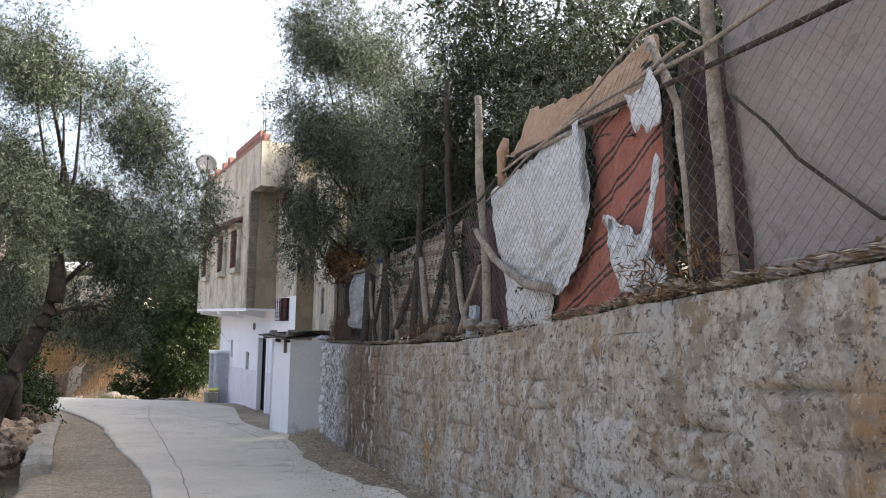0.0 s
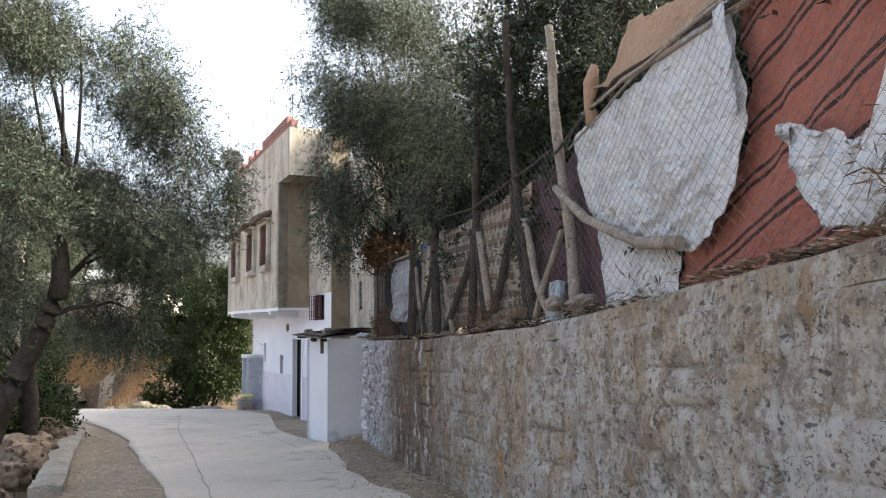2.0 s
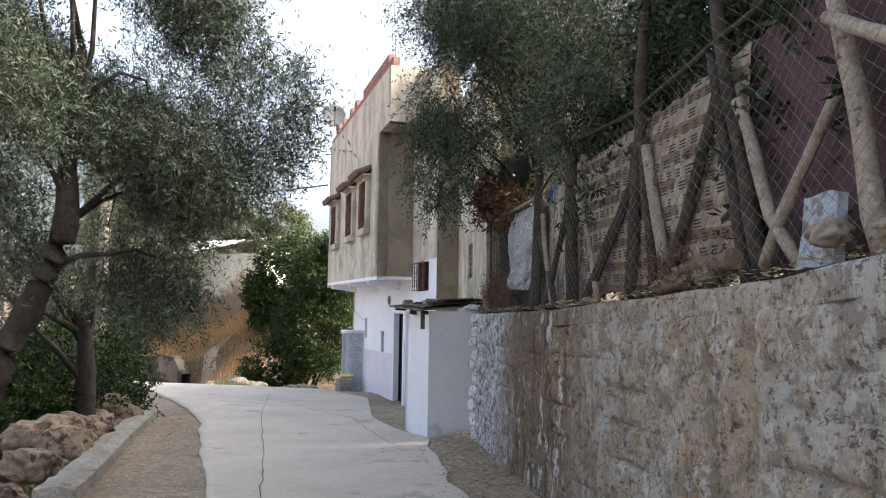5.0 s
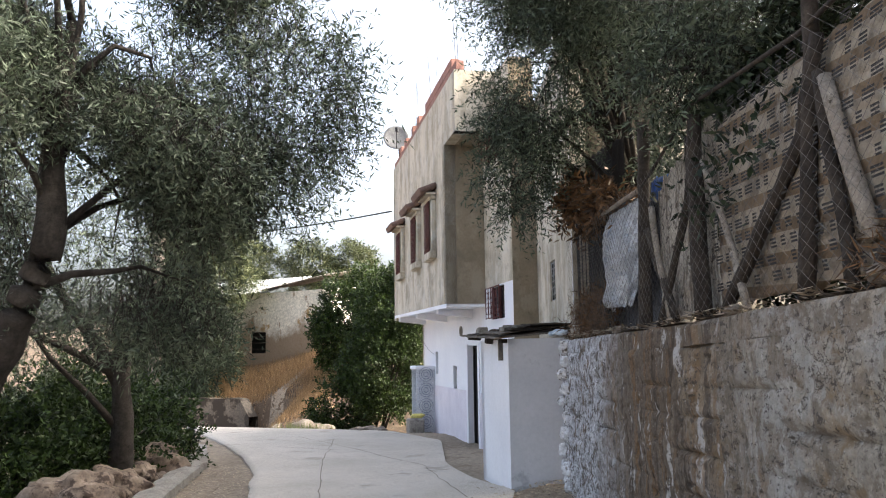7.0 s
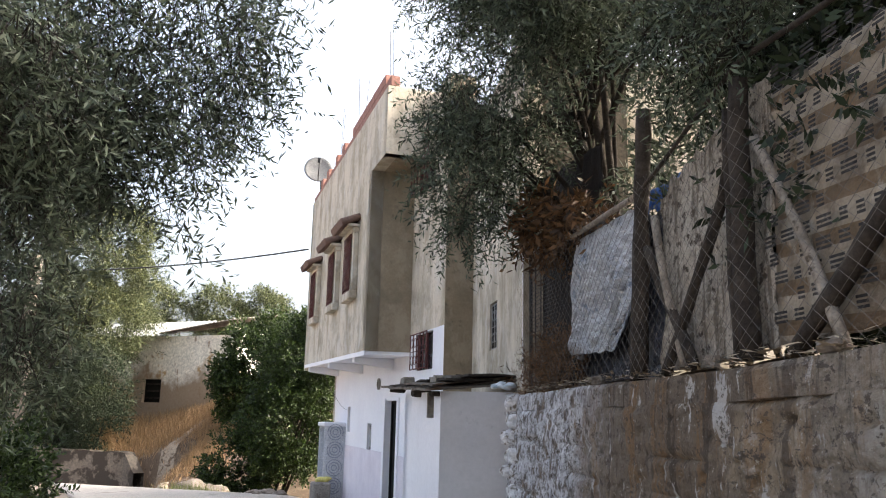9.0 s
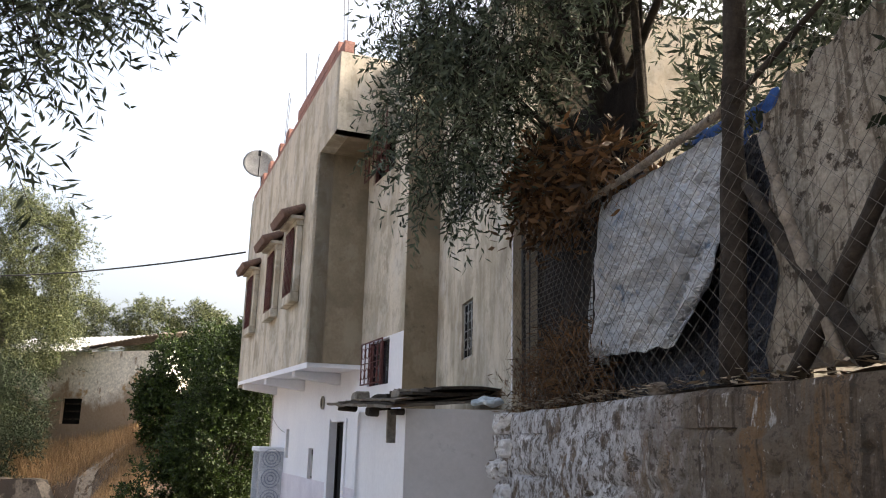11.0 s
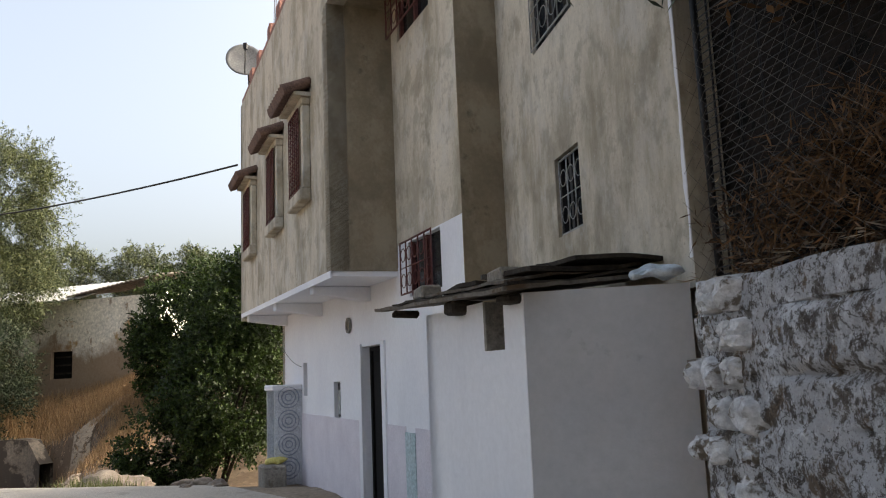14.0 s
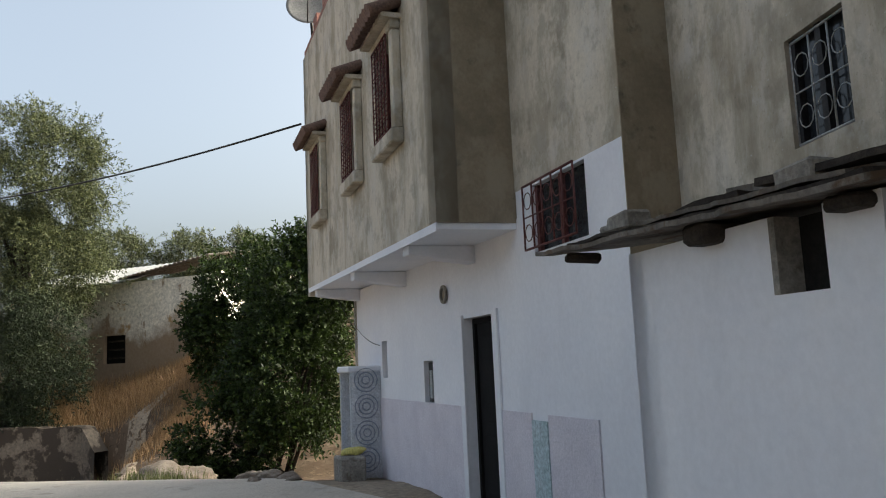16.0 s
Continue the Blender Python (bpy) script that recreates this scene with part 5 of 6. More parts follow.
def pole(pts, r0, r1, mat, label, name="fence_pole", off=0.30):
    b = bmesh.new()
    P = [fpos(y, z, off + (o[0] if o else 0)) for y, z, *o in pts]
    full = []
    for a, c in zip(P, P[1:]):
        k = max(2, int((c - a).length / 0.18))
        full += [a.lerp(c, i / k) for i in range(k)]
    full.append(P[-1])
    nn = len(full)
    full = [p + Vector((noise.noise(p * 1.9), noise.noise(p * 1.9 + Vector((9, 0, 0))), 0)) * 0.025 for p in full]
    tube(b, full, [(r0 + (r1 - r0) * i / nn) * (1 + 0.18 * noise.noise(p * 6)) for i, p in enumerate(full)], 8)
    return tagged(mesh_object(name, b, mat), label, "fence pole", "fence poles")


LIGHTP, DARKP = "grey weathered wooden fence pole", "dark crooked wooden fence pole"
for pts, r0, r1, mt in [
    ([(4.45, 1.75), (4.6, 2.9), (4.72, 3.9)], 0.044, 0.038, M_OLD_WOOD), ([(4.78, 1.8), (5.0, 2.9), (5.36, 3.45)], 0.034, 0.028, M_OLD_WOOD), ([(4.74, 1.8), (4.95, 3.2)], 0.04, 0.03, M_DARK_WOOD), ([(5.02, 1.8), (5.2, 3.2)], 0.03, 0.025, M_DARK_WOOD),
    ([(8.93, 1.6), (9.35, 3.1), (9.5, 4.3)], 0.055, 0.04, M_OLD_WOOD), ([(9.95, 1.55), (10.32, 2.8), (10.5, 3.5), (10.6, 4.8)], 0.05, 0.035, M_DARK_WOOD), ([(10.12, 1.55), (10.5, 3.0)], 0.04, 0.035, M_DARK_WOOD), ([(9.98, 1.6), (9.3, 2.4)], 0.035, 0.03, M_OLD_WOOD),
    ([(11.88, 1.52), (11.72, 2.4), (11.58, 3.4), (11.5, 4.6)], 0.05, 0.035, M_DARK_WOOD), ([(12.9, 1.5), (11.8, 2.4), (11.6, 2.9)], 0.045, 0.04, M_DARK_WOOD), ([(11.28, 1.5), (10.43, 2.72)], 0.045, 0.04, M_DARK_WOOD), ([(11.26, 1.75), (11.56, 2.65)], 0.045, 0.04, M_OLD_WOOD), ([(11.45, 1.52), (11.62, 2.7)], 0.04, 0.035, M_DARK_WOOD),
    ([(13.38, 1.5), (13.36, 2.85)], 0.035, 0.03, M_DARK_WOOD), ([(13.28, 1.5), (13.25, 2.98)], 0.06, 0.05, M_DARK_WOOD), ([(14.26, 1.46), (13.45, 2.4), (13.2, 2.9)], 0.035, 0.03, M_DARK_WOOD), ([(13.87, 1.5), (14.47, 2.32)], 0.035, 0.03, M_DARK_WOOD), ([(14.66, 1.45), (14.5, 3.3)], 0.06, 0.05, M_DARK_WOOD), ([(14.0, 1.5), (14.35, 2.5)], 0.03, 0.025, M_OLD_WOOD),
    ([(12.55, 1.5), (13.1, 2.6)], 0.028, 0.022, M_OLD_WOOD), ([(10.19, 2.62), (9.85, 1.9), (9.6, 1.6)], 0.04, 0.035, M_OLD_WOOD),
]:
    pole(pts, r0, r1, mt, LIGHTP if mt is M_OLD_WOOD else DARKP)
pole([(8.9, 3.0), (7.6, 3.22), (6.5, 3.27), (5.6, 3.20), (4.8, 3.22)], 0.009, 0.013, M_OLD_WOOD, "thin dry branch twisted along the fence", "branch", 0.24)
pole([(7.0, 3.22), (6.1, 3.36), (5.3, 3.48), (4.9, 3.4), (4.6, 3.2)], 0.008, 0.010, M_OLD_WOOD, "thin dry branch twisted along the fence", "branch", 0.24)
RAIL = "long thin wooden rail lashed along the fence"
pole([(9.4, 3.05), (8.0, 3.3), (6.4, 3.2), (4.7, 3.03), (3.5, 2.93), (2.4, 2.9)], 0.014, 0.018, M_DARK_WOOD, RAIL, "fence_rail", 0.26)
pole([(8.6, 3.22), (6.0, 3.24), (4.6, 3.13), (3.0, 3.15), (2.0, 3.3)], 0.012, 0.016, M_OLD_WOOD, RAIL, "fence_rail", 0.25)
pole([(9.15, 2.72), (8.5, 2.36), (7.6, 2.06), (7.0, 1.99)], 0.035, 0.045, M_OLD_WOOD, "thick crooked branch across the white sheet", "branch", 0.20)
pole([(4.47, 2.84), (4.2, 2.62), (3.97, 2.4), (3.45, 2.06), (3.0, 1.98)], 0.009, 0.009, M_DARK_WOOD, "dark rope drooping across the tarpaulin", "rope", 0.33)
pole([(14.5, 2.72), (13.2, 3.05), (11.7, 2.95), (10.3, 3.05), (9.4, 3.12)], 0.014, 0.016, M_DARK_WOOD, RAIL, "fence_rail", 0.27)
pole([(16.3, 2.78), (15.5, 2.74), (14.6, 2.72)], 0.02, 0.025, M_OLD_WOOD, RAIL, "fence_rail", 0.29)


def chain_link():
    b = bmesh.new()
    step, z_of = 0.11, lambda y: (wall_top(y) + 0.04, wall_top(y) + 1.55 - 0.25 * smooth(9, 12, y))
    y = 1.0
    while y < 19.4:
        for sgn in (1, -1):
            z0, z1 = z_of(y)
            k = 9
            prev = None
            for i in range(k + 1):
                z = z0 + (z1 - z0) * i / k
                yy = y + sgn * (z - z0 - 0.75) * 1.25
                if not 2.2 < yy < 17.75:
                    prev = None
                    continue
                p = fpos(yy, z + 0.02 * noise.noise((yy, z, 3)), 0.15 + 0.04 * noise.noise((yy * 1.3, z * 1.5, 2)))
                q = [b.verts.new(p + Vector(o)) for o in ((-0.0011, 0, 0), (0.0007, 0, 0.0011), (0.0007, 0, -0.0011))]
                if prev:
                    for e in range(3):
                        b.faces.new((prev[e], prev[(e + 1) % 3], q[(e + 1) % 3], q[e]))
                prev = q
        y += step
    ob = mesh_object("chain_link", b, M_WIRE)
    return tagged(ob, "sagging rusty chain-link netting in front of the fence", "netting", kind="stuff")


chain_link()


def rebar_mesh():
    rm = thing("mesh_panel", (-2.0, 17.1, 1.4), "dark steel mesh panel closing the gap beside the house", "mesh panel")
    for k in range(40):
        b = bmesh.new()
        z = 1.48 + 1.6 * k / 40
        rod(b, fpos(16.4, z, 0.38), fpos(17.8, z, 0.32), 0.004, 3)
        hp(part("wire", b, M_IRON, rm))
    for k in range(8):
        b = bmesh.new()
        y = 16.4 + 1.4 * k / 7
        rod(b, fpos(y, 1.42, 0.37), fpos(y, 3.1, 0.37), 0.006, 4)
        hp(part("upright_wire", b, M_IRON, rm))
    b = bmesh.new()
    rod(b, fpos(17.82, 1.4, 0.33), fpos(17.85, 3.3, 0.33), 0.02, 6)
    hp(part("frame_post", b, M_IRON, rm))
    b = bmesh.new()
    rod(b, fpos(16.4, 1.4, 0.38), fpos(16.4, 3.1, 0.38), 0.02, 6)
    hp(part("frame_post", b, M_IRON, rm))
    sheet("dark_sheet", [(18.35, 3.9, 16.0, 3.6), (18.35, 1.3, 16.0, 1.3)], 0.52, M_SHADE, "dark brown shade cloth behind the mesh panel", "sheet", 0.05, (1.0, 0.1), 31)
    sheet("plastic_sheet", [(15.9, 3.05, 15.0, 2.95), (15.95, 2.85, 14.9, 2.8)], 0.75, M_BLUE_PLASTIC, "bright blue plastic bundled above the fence", "sheet", 0.12, (1.0, 1.0), 32, 0.05, 20)


rebar_mesh()

# ---- plants ----


def leaves_mesh(name, blobs, size, mat, parent, seed, droop=0.25, per=13, gaps=0.15, twig_len=0.35, label=""):
    """Twigs with narrow leaves, scattered in lumps with gaps: blobs of (centre, radii, twigs)."""
    rg = np.random.default_rng(seed)
    base, way = [], []
    for c, r, n in blobs:
        got = 0
        while got < n:
            k = n * 2
            p = rg.normal(size=(k, 3))
            p /= np.linalg.norm(p, axis=1, keepdims=True)
            rad = rg.uniform(0.25, 1.0, (k, 1)) ** 0.55 * rg.uniform(0.86, 1.12, (k, 1))
            q = p * rad
            w = np.array(c) + q * np.array(r)
            f = np.sin(w[:, 0] * 3.1 + seed) * np.sin(w[:, 1] * 2.7 + 1.3 * seed) + np.sin(w[:, 2] * 3.3 + w[:, 0] * 1.7) * 0.7 + np.sin(w[:, 1] * 6.1 + w[:, 2] * 5.3) * 0.45
            keep = f > gaps - 0.55 + 0.6 * (rad[:, 0] - 0.6)
            if max(r) < 0.9:
                keep[:] = True
            w, q = w[keep], p[keep]
            m = min(len(w), n - got)
            base.append(w[:m])
            way.append(q[:m])
            got += m
    base, way = np.concatenate(base), np.concatenate(way)
    nt_ = len(base)
    d = way * 0.55 + rg.normal(size=(nt_, 3)) * 0.55 + np.array([0, 0, 0.15])
    d[:, 2] -= droop * rg.uniform(0.2, 1.6, nt_)
    d /= np.linalg.norm(d, axis=1, keepdims=True)
    ln = twig_len * rg.uniform(0.6, 1.3, (nt_, 1))
    t = np.tile(np.linspace(0.05, 1.0, per), nt_)[:, None]
    B, D, LN = np.repeat(base, per, 0), np.repeat(d, per, 0), np.repeat(ln, per, 0)
    pos = B + D * LN * t
    pos[:, 2] -= (t[:, 0] ** 2) * LN[:, 0] * 0.25 * droop * 2
    N = len(pos)
    side = rg.normal(size=(N, 3))
    side -= D * (side * D).sum(1, keepdims=True)
    side /= np.linalg.norm(side, axis=1, keepdims=True)
    ld = D * rg.uniform(0.3, 0.9, (N, 1)) + side * 0.8
    ld /= np.linalg.norm(ld, axis=1, keepdims=True)
    w = rg.normal(size=(N, 3))
    w -= ld * (w * ld).sum(1, keepdims=True)
    w /= np.linalg.norm(w, axis=1, keepdims=True)
    L = size[0] * rg.uniform(0.6, 1.25, (N, 1))
    W = size[1] * rg.uniform(0.7, 1.2, (N, 1))
    V = np.empty((N, 4, 3))
    V[:, 0] = pos
    V[:, 1] = pos + ld * L * 0.45 + w * W * 0.5
    V[:, 2] = pos + ld * L
    V[:, 3] = pos + ld * L * 0.45 - w * W * 0.5
    me = bpy.data.meshes.new(name)
    me.vertices.add(N * 4)
    me.vertices.foreach_set("co", V.reshape(-1).astype(np.float32))
    me.loops.add(N * 4)
    me.loops.foreach_set("vertex_index", np.arange(N * 4, dtype=np.int32))
    me.polygons.add(N)
    me.polygons.foreach_set("loop_start", np.arange(0, N * 4, 4, dtype=np.int32))
    me.update()
    me.materials.append(mat)
    ob = new(name, me)
    if parent:
        ob.parent = parent
        hp(ob)
    if label:
        ob["label"] = label
    return ob, base, d, ln


def tree(label, trunk, radii, blobs, mat, seed, size=(0.075, 0.016), droop=0.3, limbs=16, bark=M_BARK, gaps=0.15, twig_len=0.35, per=13, twigs=True, category="tree", name="olive_tree"):
    tr = thing(name, trunk[0], label, category)
    rnd = random.Random(seed)
    b = bmesh.new()
    pts, rr = [], []
    for i in range(len(trunk) - 1):
        a, c = Vector(trunk[i]), Vector(trunk[i + 1])
        for k in range(6):
            p = a.lerp(c, k / 6)
            pts.append(p + Vector((noise.noise(p * 1.5), noise.noise(p * 1.5 + Vector((7, 0, 0))), 0)) * 0.05)
            rr.append((radii[i] + (radii[i + 1] - radii[i]) * k / 6) * (1 + 0.25 * noise.noise(p * 5)))
    pts.append(Vector(trunk[-1]))
    rr.append(radii[-1])
    tube(b, pts, rr, 10)
    hp(part("trunk", b, bark, tr))
    for k in range(limbs):
        b = bmesh.new()
        c, r, n = blobs[k % len(blobs)]
        start = pts[rnd.randint(len(pts) // 2, len(pts) - 1)]
        end = Vector(c) + Vector([rnd.uniform(-0.55, 0.55) * q for q in r])
        mid = start.lerp(end, 0.5) + Vector((rnd.uniform(-0.2, 0.2), rnd.uniform(-0.2, 0.2), rnd.uniform(0, 0.35)))
        chain = [start, start.lerp(mid, 0.5) + Vector((0, 0, 0.05)), mid, mid.lerp(end, 0.5) + Vector((rnd.uniform(-0.1, 0.1), rnd.uniform(-0.1, 0.1), 0.08)), end]
        r0 = radii[-1] * rnd.uniform(0.45, 0.8)
        tube(b, chain, [r0, r0 * 0.8, r0 * 0.6, r0 * 0.4, r0 * 0.15], 6)
        hp(part("limb", b, bark, tr))
    ob, base, d, ln = leaves_mesh("crown", blobs, size, mat, tr, seed, droop, per, gaps, twig_len)
    if twigs:
        tip = base + d * ln
        back = base - d * ln * 0.6
        n = len(base)
        V = np.empty((n, 3, 3))
        V[:, 0], V[:, 1], V[:, 2] = back, back + np.array([0.006, 0.004, 0.0]), tip
        me = bpy.data.meshes.new("twig_mass")
        me.from_pydata(V.reshape(-1, 3).tolist(), [], np.arange(n * 3).reshape(-1, 3).tolist())
        me.materials.append(bark)
        o = tagged(new("twig_mass", me), kind="stuff")
        o.parent = tr
        hp(o)
    return tr


tree("large grey-green olive tree leaning over the road edge", [(-6.9, 12.0, -0.9), (-6.15, 12.0, 0.59), (-5.75, 12.0, 1.5), (-5.47, 12.0, 2.0), (-5.52, 12.1, 2.9), (-5.6, 12.3, 3.9)], [0.19, 0.15, 0.125, 0.105, 0.08, 0.05],
     [((-5.0, 13.0, 3.4), (1.25, 1.4, 1.4), 2500), ((-4.35, 13.6, 3.6), (0.7, 0.85, 0.8), 950), ((-5.5, 12.8, 4.8), (1.4, 1.7, 1.5), 2000), ((-6.6, 12.4, 3.2), (1.5, 1.8, 1.7), 2100), ((-5.2, 13.2, 2.05), (1.1, 1.3, 0.75), 1000), ((-6.2, 12.0, 5.9), (1.3, 1.3, 1.3), 1200), ((-7.6, 12.8, 4.4), (1.4, 1.8, 1.9), 1200), ((-5.9, 11.1, 2.9), (0.9, 0.6, 1.0), 550)], M_OLIVE, 1, size=(0.075, 0.016), gaps=0.85, limbs=16)
tree("olive tree growing through the fence beside the house", [(-1.25, 16.5, 1.3), (-1.3, 16.55, 2.2), (-1.5, 16.6, 3.1), (-2.0, 16.7, 4.4)], [0.13, 0.12, 0.11, 0.06],
     [((-2.4, 16.5, 4.7), (1.0, 1.3, 1.3), 1700), ((-2.8, 16.4, 3.5), (0.45, 0.6, 0.8), 400), ((-2.1, 16.8, 6.4), (1.6, 1.6, 1.7), 3300), ((-2.2, 16.3, 7.6), (1.25, 1.4, 1.1), 1500), ((-1.1, 15.9, 5.2), (1.2, 1.2, 1.3), 2300)], M_OLIVE, 2, limbs=20, droop=0.45, gaps=0.55, size=(0.08, 0.018))
tree("olive tree behind the fence", [(0.2, 13.9, 1.4), (0.25, 14.0, 2.6), (0.1, 13.8, 4.0)], [0.16, 0.13, 0.08],
     [((-0.95, 13.6, 3.4), (0.45, 0.85, 0.36), 420), ((0.2, 13.9, 4.6), (1.5, 1.7, 1.5), 1900), ((-0.3, 14.3, 6.2), (1.6, 1.8, 1.5), 1500)], M_OLIVE, 3)
tree("dark leafy tree behind the fence", [(1.0, 11.6, 1.5), (1.0, 11.7, 3.0), (0.9, 11.6, 4.2)], [0.14, 0.12, 0.07],
     [((0.9, 11.6, 4.4), (1.3, 1.6, 1.5), 1800), ((1.2, 10.6, 5.9), (1.6, 1.9, 1.4), 1500)], M_CITRUS, 4, size=(0.085, 0.03), name="tree")
tree("olive tree behind the fence", [(2.0, 9.0, 1.7), (2.0, 9.1, 3.0), (1.9, 9.0, 4.4)], [0.15, 0.12, 0.07],
     [((1.9, 9.0, 4.7), (1.4, 1.8, 1.4), 1700), ((2.8, 7.2, 4.9), (1.5, 1.8, 1.5), 1300)], M_OLIVE, 5)
tree("dark leafy tree behind the fence", [(1.9, 15.3, 1.6), (1.9, 15.4, 3.0), (1.7, 15.2, 4.4)], [0.15, 0.12, 0.07],
     [((2.4, 14.0, 4.6), (1.4, 1.6, 1.4), 1100), ((2.4, 12.6, 4.4), (1.6, 2.0, 2.0), 1500)], M_CITRUS, 6, size=(0.085, 0.03), name="tree")
tree("olive tree below the road edge", [(-8.9, 17.6, -1.6), (-8.8, 17.4, 0.2), (-8.7, 17.2, 1.8)], [0.2, 0.16, 0.1],
     [((-9.2, 17.3, 3.0), (1.7, 2.0, 1.7), 1500), ((-9.9, 15.6, 2.6), (1.6, 1.8, 2.2), 1200)], M_OLIVE, 7, limbs=6)
tree("sunlit olive tree beyond the road", [(-22.6, 40.2, -1.2), (-22.4, 40.4, 2.0), (-22.2, 40.6, 5.5)], [0.34, 0.28, 0.14],
     [((-22.0, 40.6, 7.8), (2.7, 2.4, 2.7), 5200), ((-22.2, 40.5, 5.0), (3.1, 2.4, 2.2), 4400), ((-23.0, 40.0, 1.9), (3.0, 2.2, 2.2), 3000)], M_OLIVE_FAR, 8, size=(0.13, 0.034), twigs=False, gaps=0.2, twig_len=0.45)


def shrub(label, blobs, mat, seed, size, droop=0.1, name="shrub", stems=9, **kw):
    c0 = blobs[0][0]
    g = ground_z(c0[0], c0[1])
    tr = thing(name, (c0[0], c0[1], g), label, "shrub")
    rnd = random.Random(seed)
    for k in range(stems):
        b = bmesh.new()
        c, r, n = blobs[k % len(blobs)]
        a = Vector((c0[0] + rnd.uniform(-0.4, 0.4), c0[1] + rnd.uniform(-0.4, 0.4), g - 0.1))
        e = Vector(c) + Vector([rnd.uniform(-0.6, 0.6) * q for q in r])
        tube(b, [a, a.lerp(e, 0.5) + Vector((rnd.uniform(-0.2, 0.2), rnd.uniform(-0.2, 0.2), 0.1)), e], [0.05, 0.03, 0.008], 5)
        hp(part("stem", b, M_BARK, tr))
    leaves_mesh("crown", blobs, size, mat, tr, seed, droop, **kw)
    return tr


shrub("tall green shrub against the house corner", [((-10.4, 32.6, 0.7), (1.4, 1.5, 1.6), 2400), ((-10.0, 33.1, 2.6), (1.3, 1.4, 1.5), 2000), ((-9.3, 33.3, 3.5), (1.0, 1.2, 1.3), 1000), ((-11.4, 32.0, -0.4), (1.1, 1.0, 1.0), 1100)], M_BUSH, 11, (0.10, 0.05))
shrub("green tree behind the shrub", [((-13.6, 39, 3.3), (1.7, 1.7, 1.8), 1300), ((-12.2, 38.5, 2.9), (1.6, 1.6, 1.9), 1100), ((-14.4, 38.2, 2.2), (1.0, 0.9, 1.4), 900)], M_BUSH, 12, (0.13, 0.06))
shrub("green bush below the road edge", [((-10.0, 16.8, 0.0), (1.1, 1.8, 1.0), 1400), ((-10.6, 19.0, -0.1), (1.7, 1.9, 1.5), 1800), ((-11.8, 21.5, -0.3), (1.5, 1.5, 1.3), 900), ((-9.9, 16.6, -0.7), (1.2, 1.2, 0.9), 700)], M_BUSH, 13, (0.10, 0.045))
shrub("dark green bush on the slope", [((-20.8, 38.6, 1.4), (1.9, 1.2, 2.4), 2600), ((-22.6, 38.4, 0.8), (1.8, 1.2, 2.0), 1500)], M_CITRUS, 14, (0.12, 0.03))
for k, (c, r) in enumerate((((-33, 65, 8.6), (2.6, 2.2, 2.0)), ((-28.2, 66, 8.4), (2.4, 2.2, 2.0)), ((-25.0, 67, 8.2), (1.8, 2.0, 2.0)), ((-39, 66, 8.8), (2.6, 2.2, 2.4)))):
    shrub("olive tree on the skyline", [(c, r, 1100), ((c[0], c[1], c[2] - 2.0), (r[0] * 0.8, r[1] * 0.8, 1.4), 500)], M_OLIVE_FAR, 15 + k, (0.22, 0.06), name="olive_tree", twig_len=0.6)

for k, (y0, y1) in enumerate(((7.2, 9.4), (9.6, 12.2), (12.4, 15.0), (4.6, 7.0))):
    ym = (y0 + y1) / 2
    xw = wall_x(ym) + 1.35
    shrub("dark undergrowth behind the fence", [((xw, ym, 2.6), (0.75, (y1 - y0) * 0.62, 1.1), 1300), ((xw + 0.5, ym, 3.8), (0.8, (y1 - y0) * 0.62, 0.9), 900)], M_CITRUS, 60 + k, (0.10, 0.035), name="shrub")

shrub("young oleander stems behind the plastic sheet", [((-0.75, 15.7, 3.3), (0.6, 0.8, 0.9), 420)], M_OLIVE, 66, (0.11, 0.024), name="oleander", stems=7)

# dry growth at the trunk and along the wall top
leaves_mesh("dry_leaves", [((-2.05, 16.8, 3.05), (0.32, 0.55, 0.26), 230), ((-1.75, 16.1, 2.95), (0.2, 0.4, 0.16), 90)], (0.11, 0.035), M_DRY, None, 41, 0.7, 9, 0.0, 0.22)
tagged(bpy.data.objects["dry_leaves"], "hanging mass of dry brown leaves over the fence", "dry leaves", kind="stuff")
leaves_mesh("dry_weeds", [((-1.85, 16.9, 1.66), (0.25, 0.75, 0.28), 900), ((0.72, 7.1, 1.66), (0.06, 0.12, 0.08), 14), ((1.3, 4.8, 1.9), (0.2, 0.5, 0.12), 90), ((-0.1, 10.6, 1.56), (0.2, 0.5, 0.1), 90), ((-2.2, 17.3, 1.5), (0.15, 0.25, 0.2), 120)], (0.09, 0.009), M_DRY, None, 42, -0.2, 8, 0.0, 0.22)
tagged(bpy.data.objects["dry_weeds"], "dry brown weeds along the wall top", "weeds", kind="stuff")


def blades(name, spots, count, height, width, mat, seed, label, category, lean=0.35):
    """Grass blades standing on the ground in patches: spots of (x, y, radius x, radius y)."""
    rg = random.Random(seed)
    V, Fc = [], []
    for i in range(count):
        sx, sy, rx, ry = rg.choice(spots)
        x, y = rg.gauss(sx, rx * 0.5), rg.gauss(sy, ry * 0.5)
        g = ground_z(x, y) - 0.03
        h = height * rg.uniform(0.5, 1.3)
        a = rg.uniform(0, math.tau)
        dx, dy = math.cos(a) * width, math.sin(a) * width
        lx, ly = rg.uniform(-lean, lean) * h, rg.uniform(-lean, lean) * h
        k = len(V)
        V += [(x - dx, y - dy, g), (x + dx, y + dy, g), (x + lx, y + ly, g + h)]
        Fc.append((k, k + 1, k + 2))
    me = bpy.data.meshes.new(name)
    me.from_pydata(V, [], Fc)
    me.materials.append(mat)
    return tagged(new(name, me), label, category, kind="stuff")


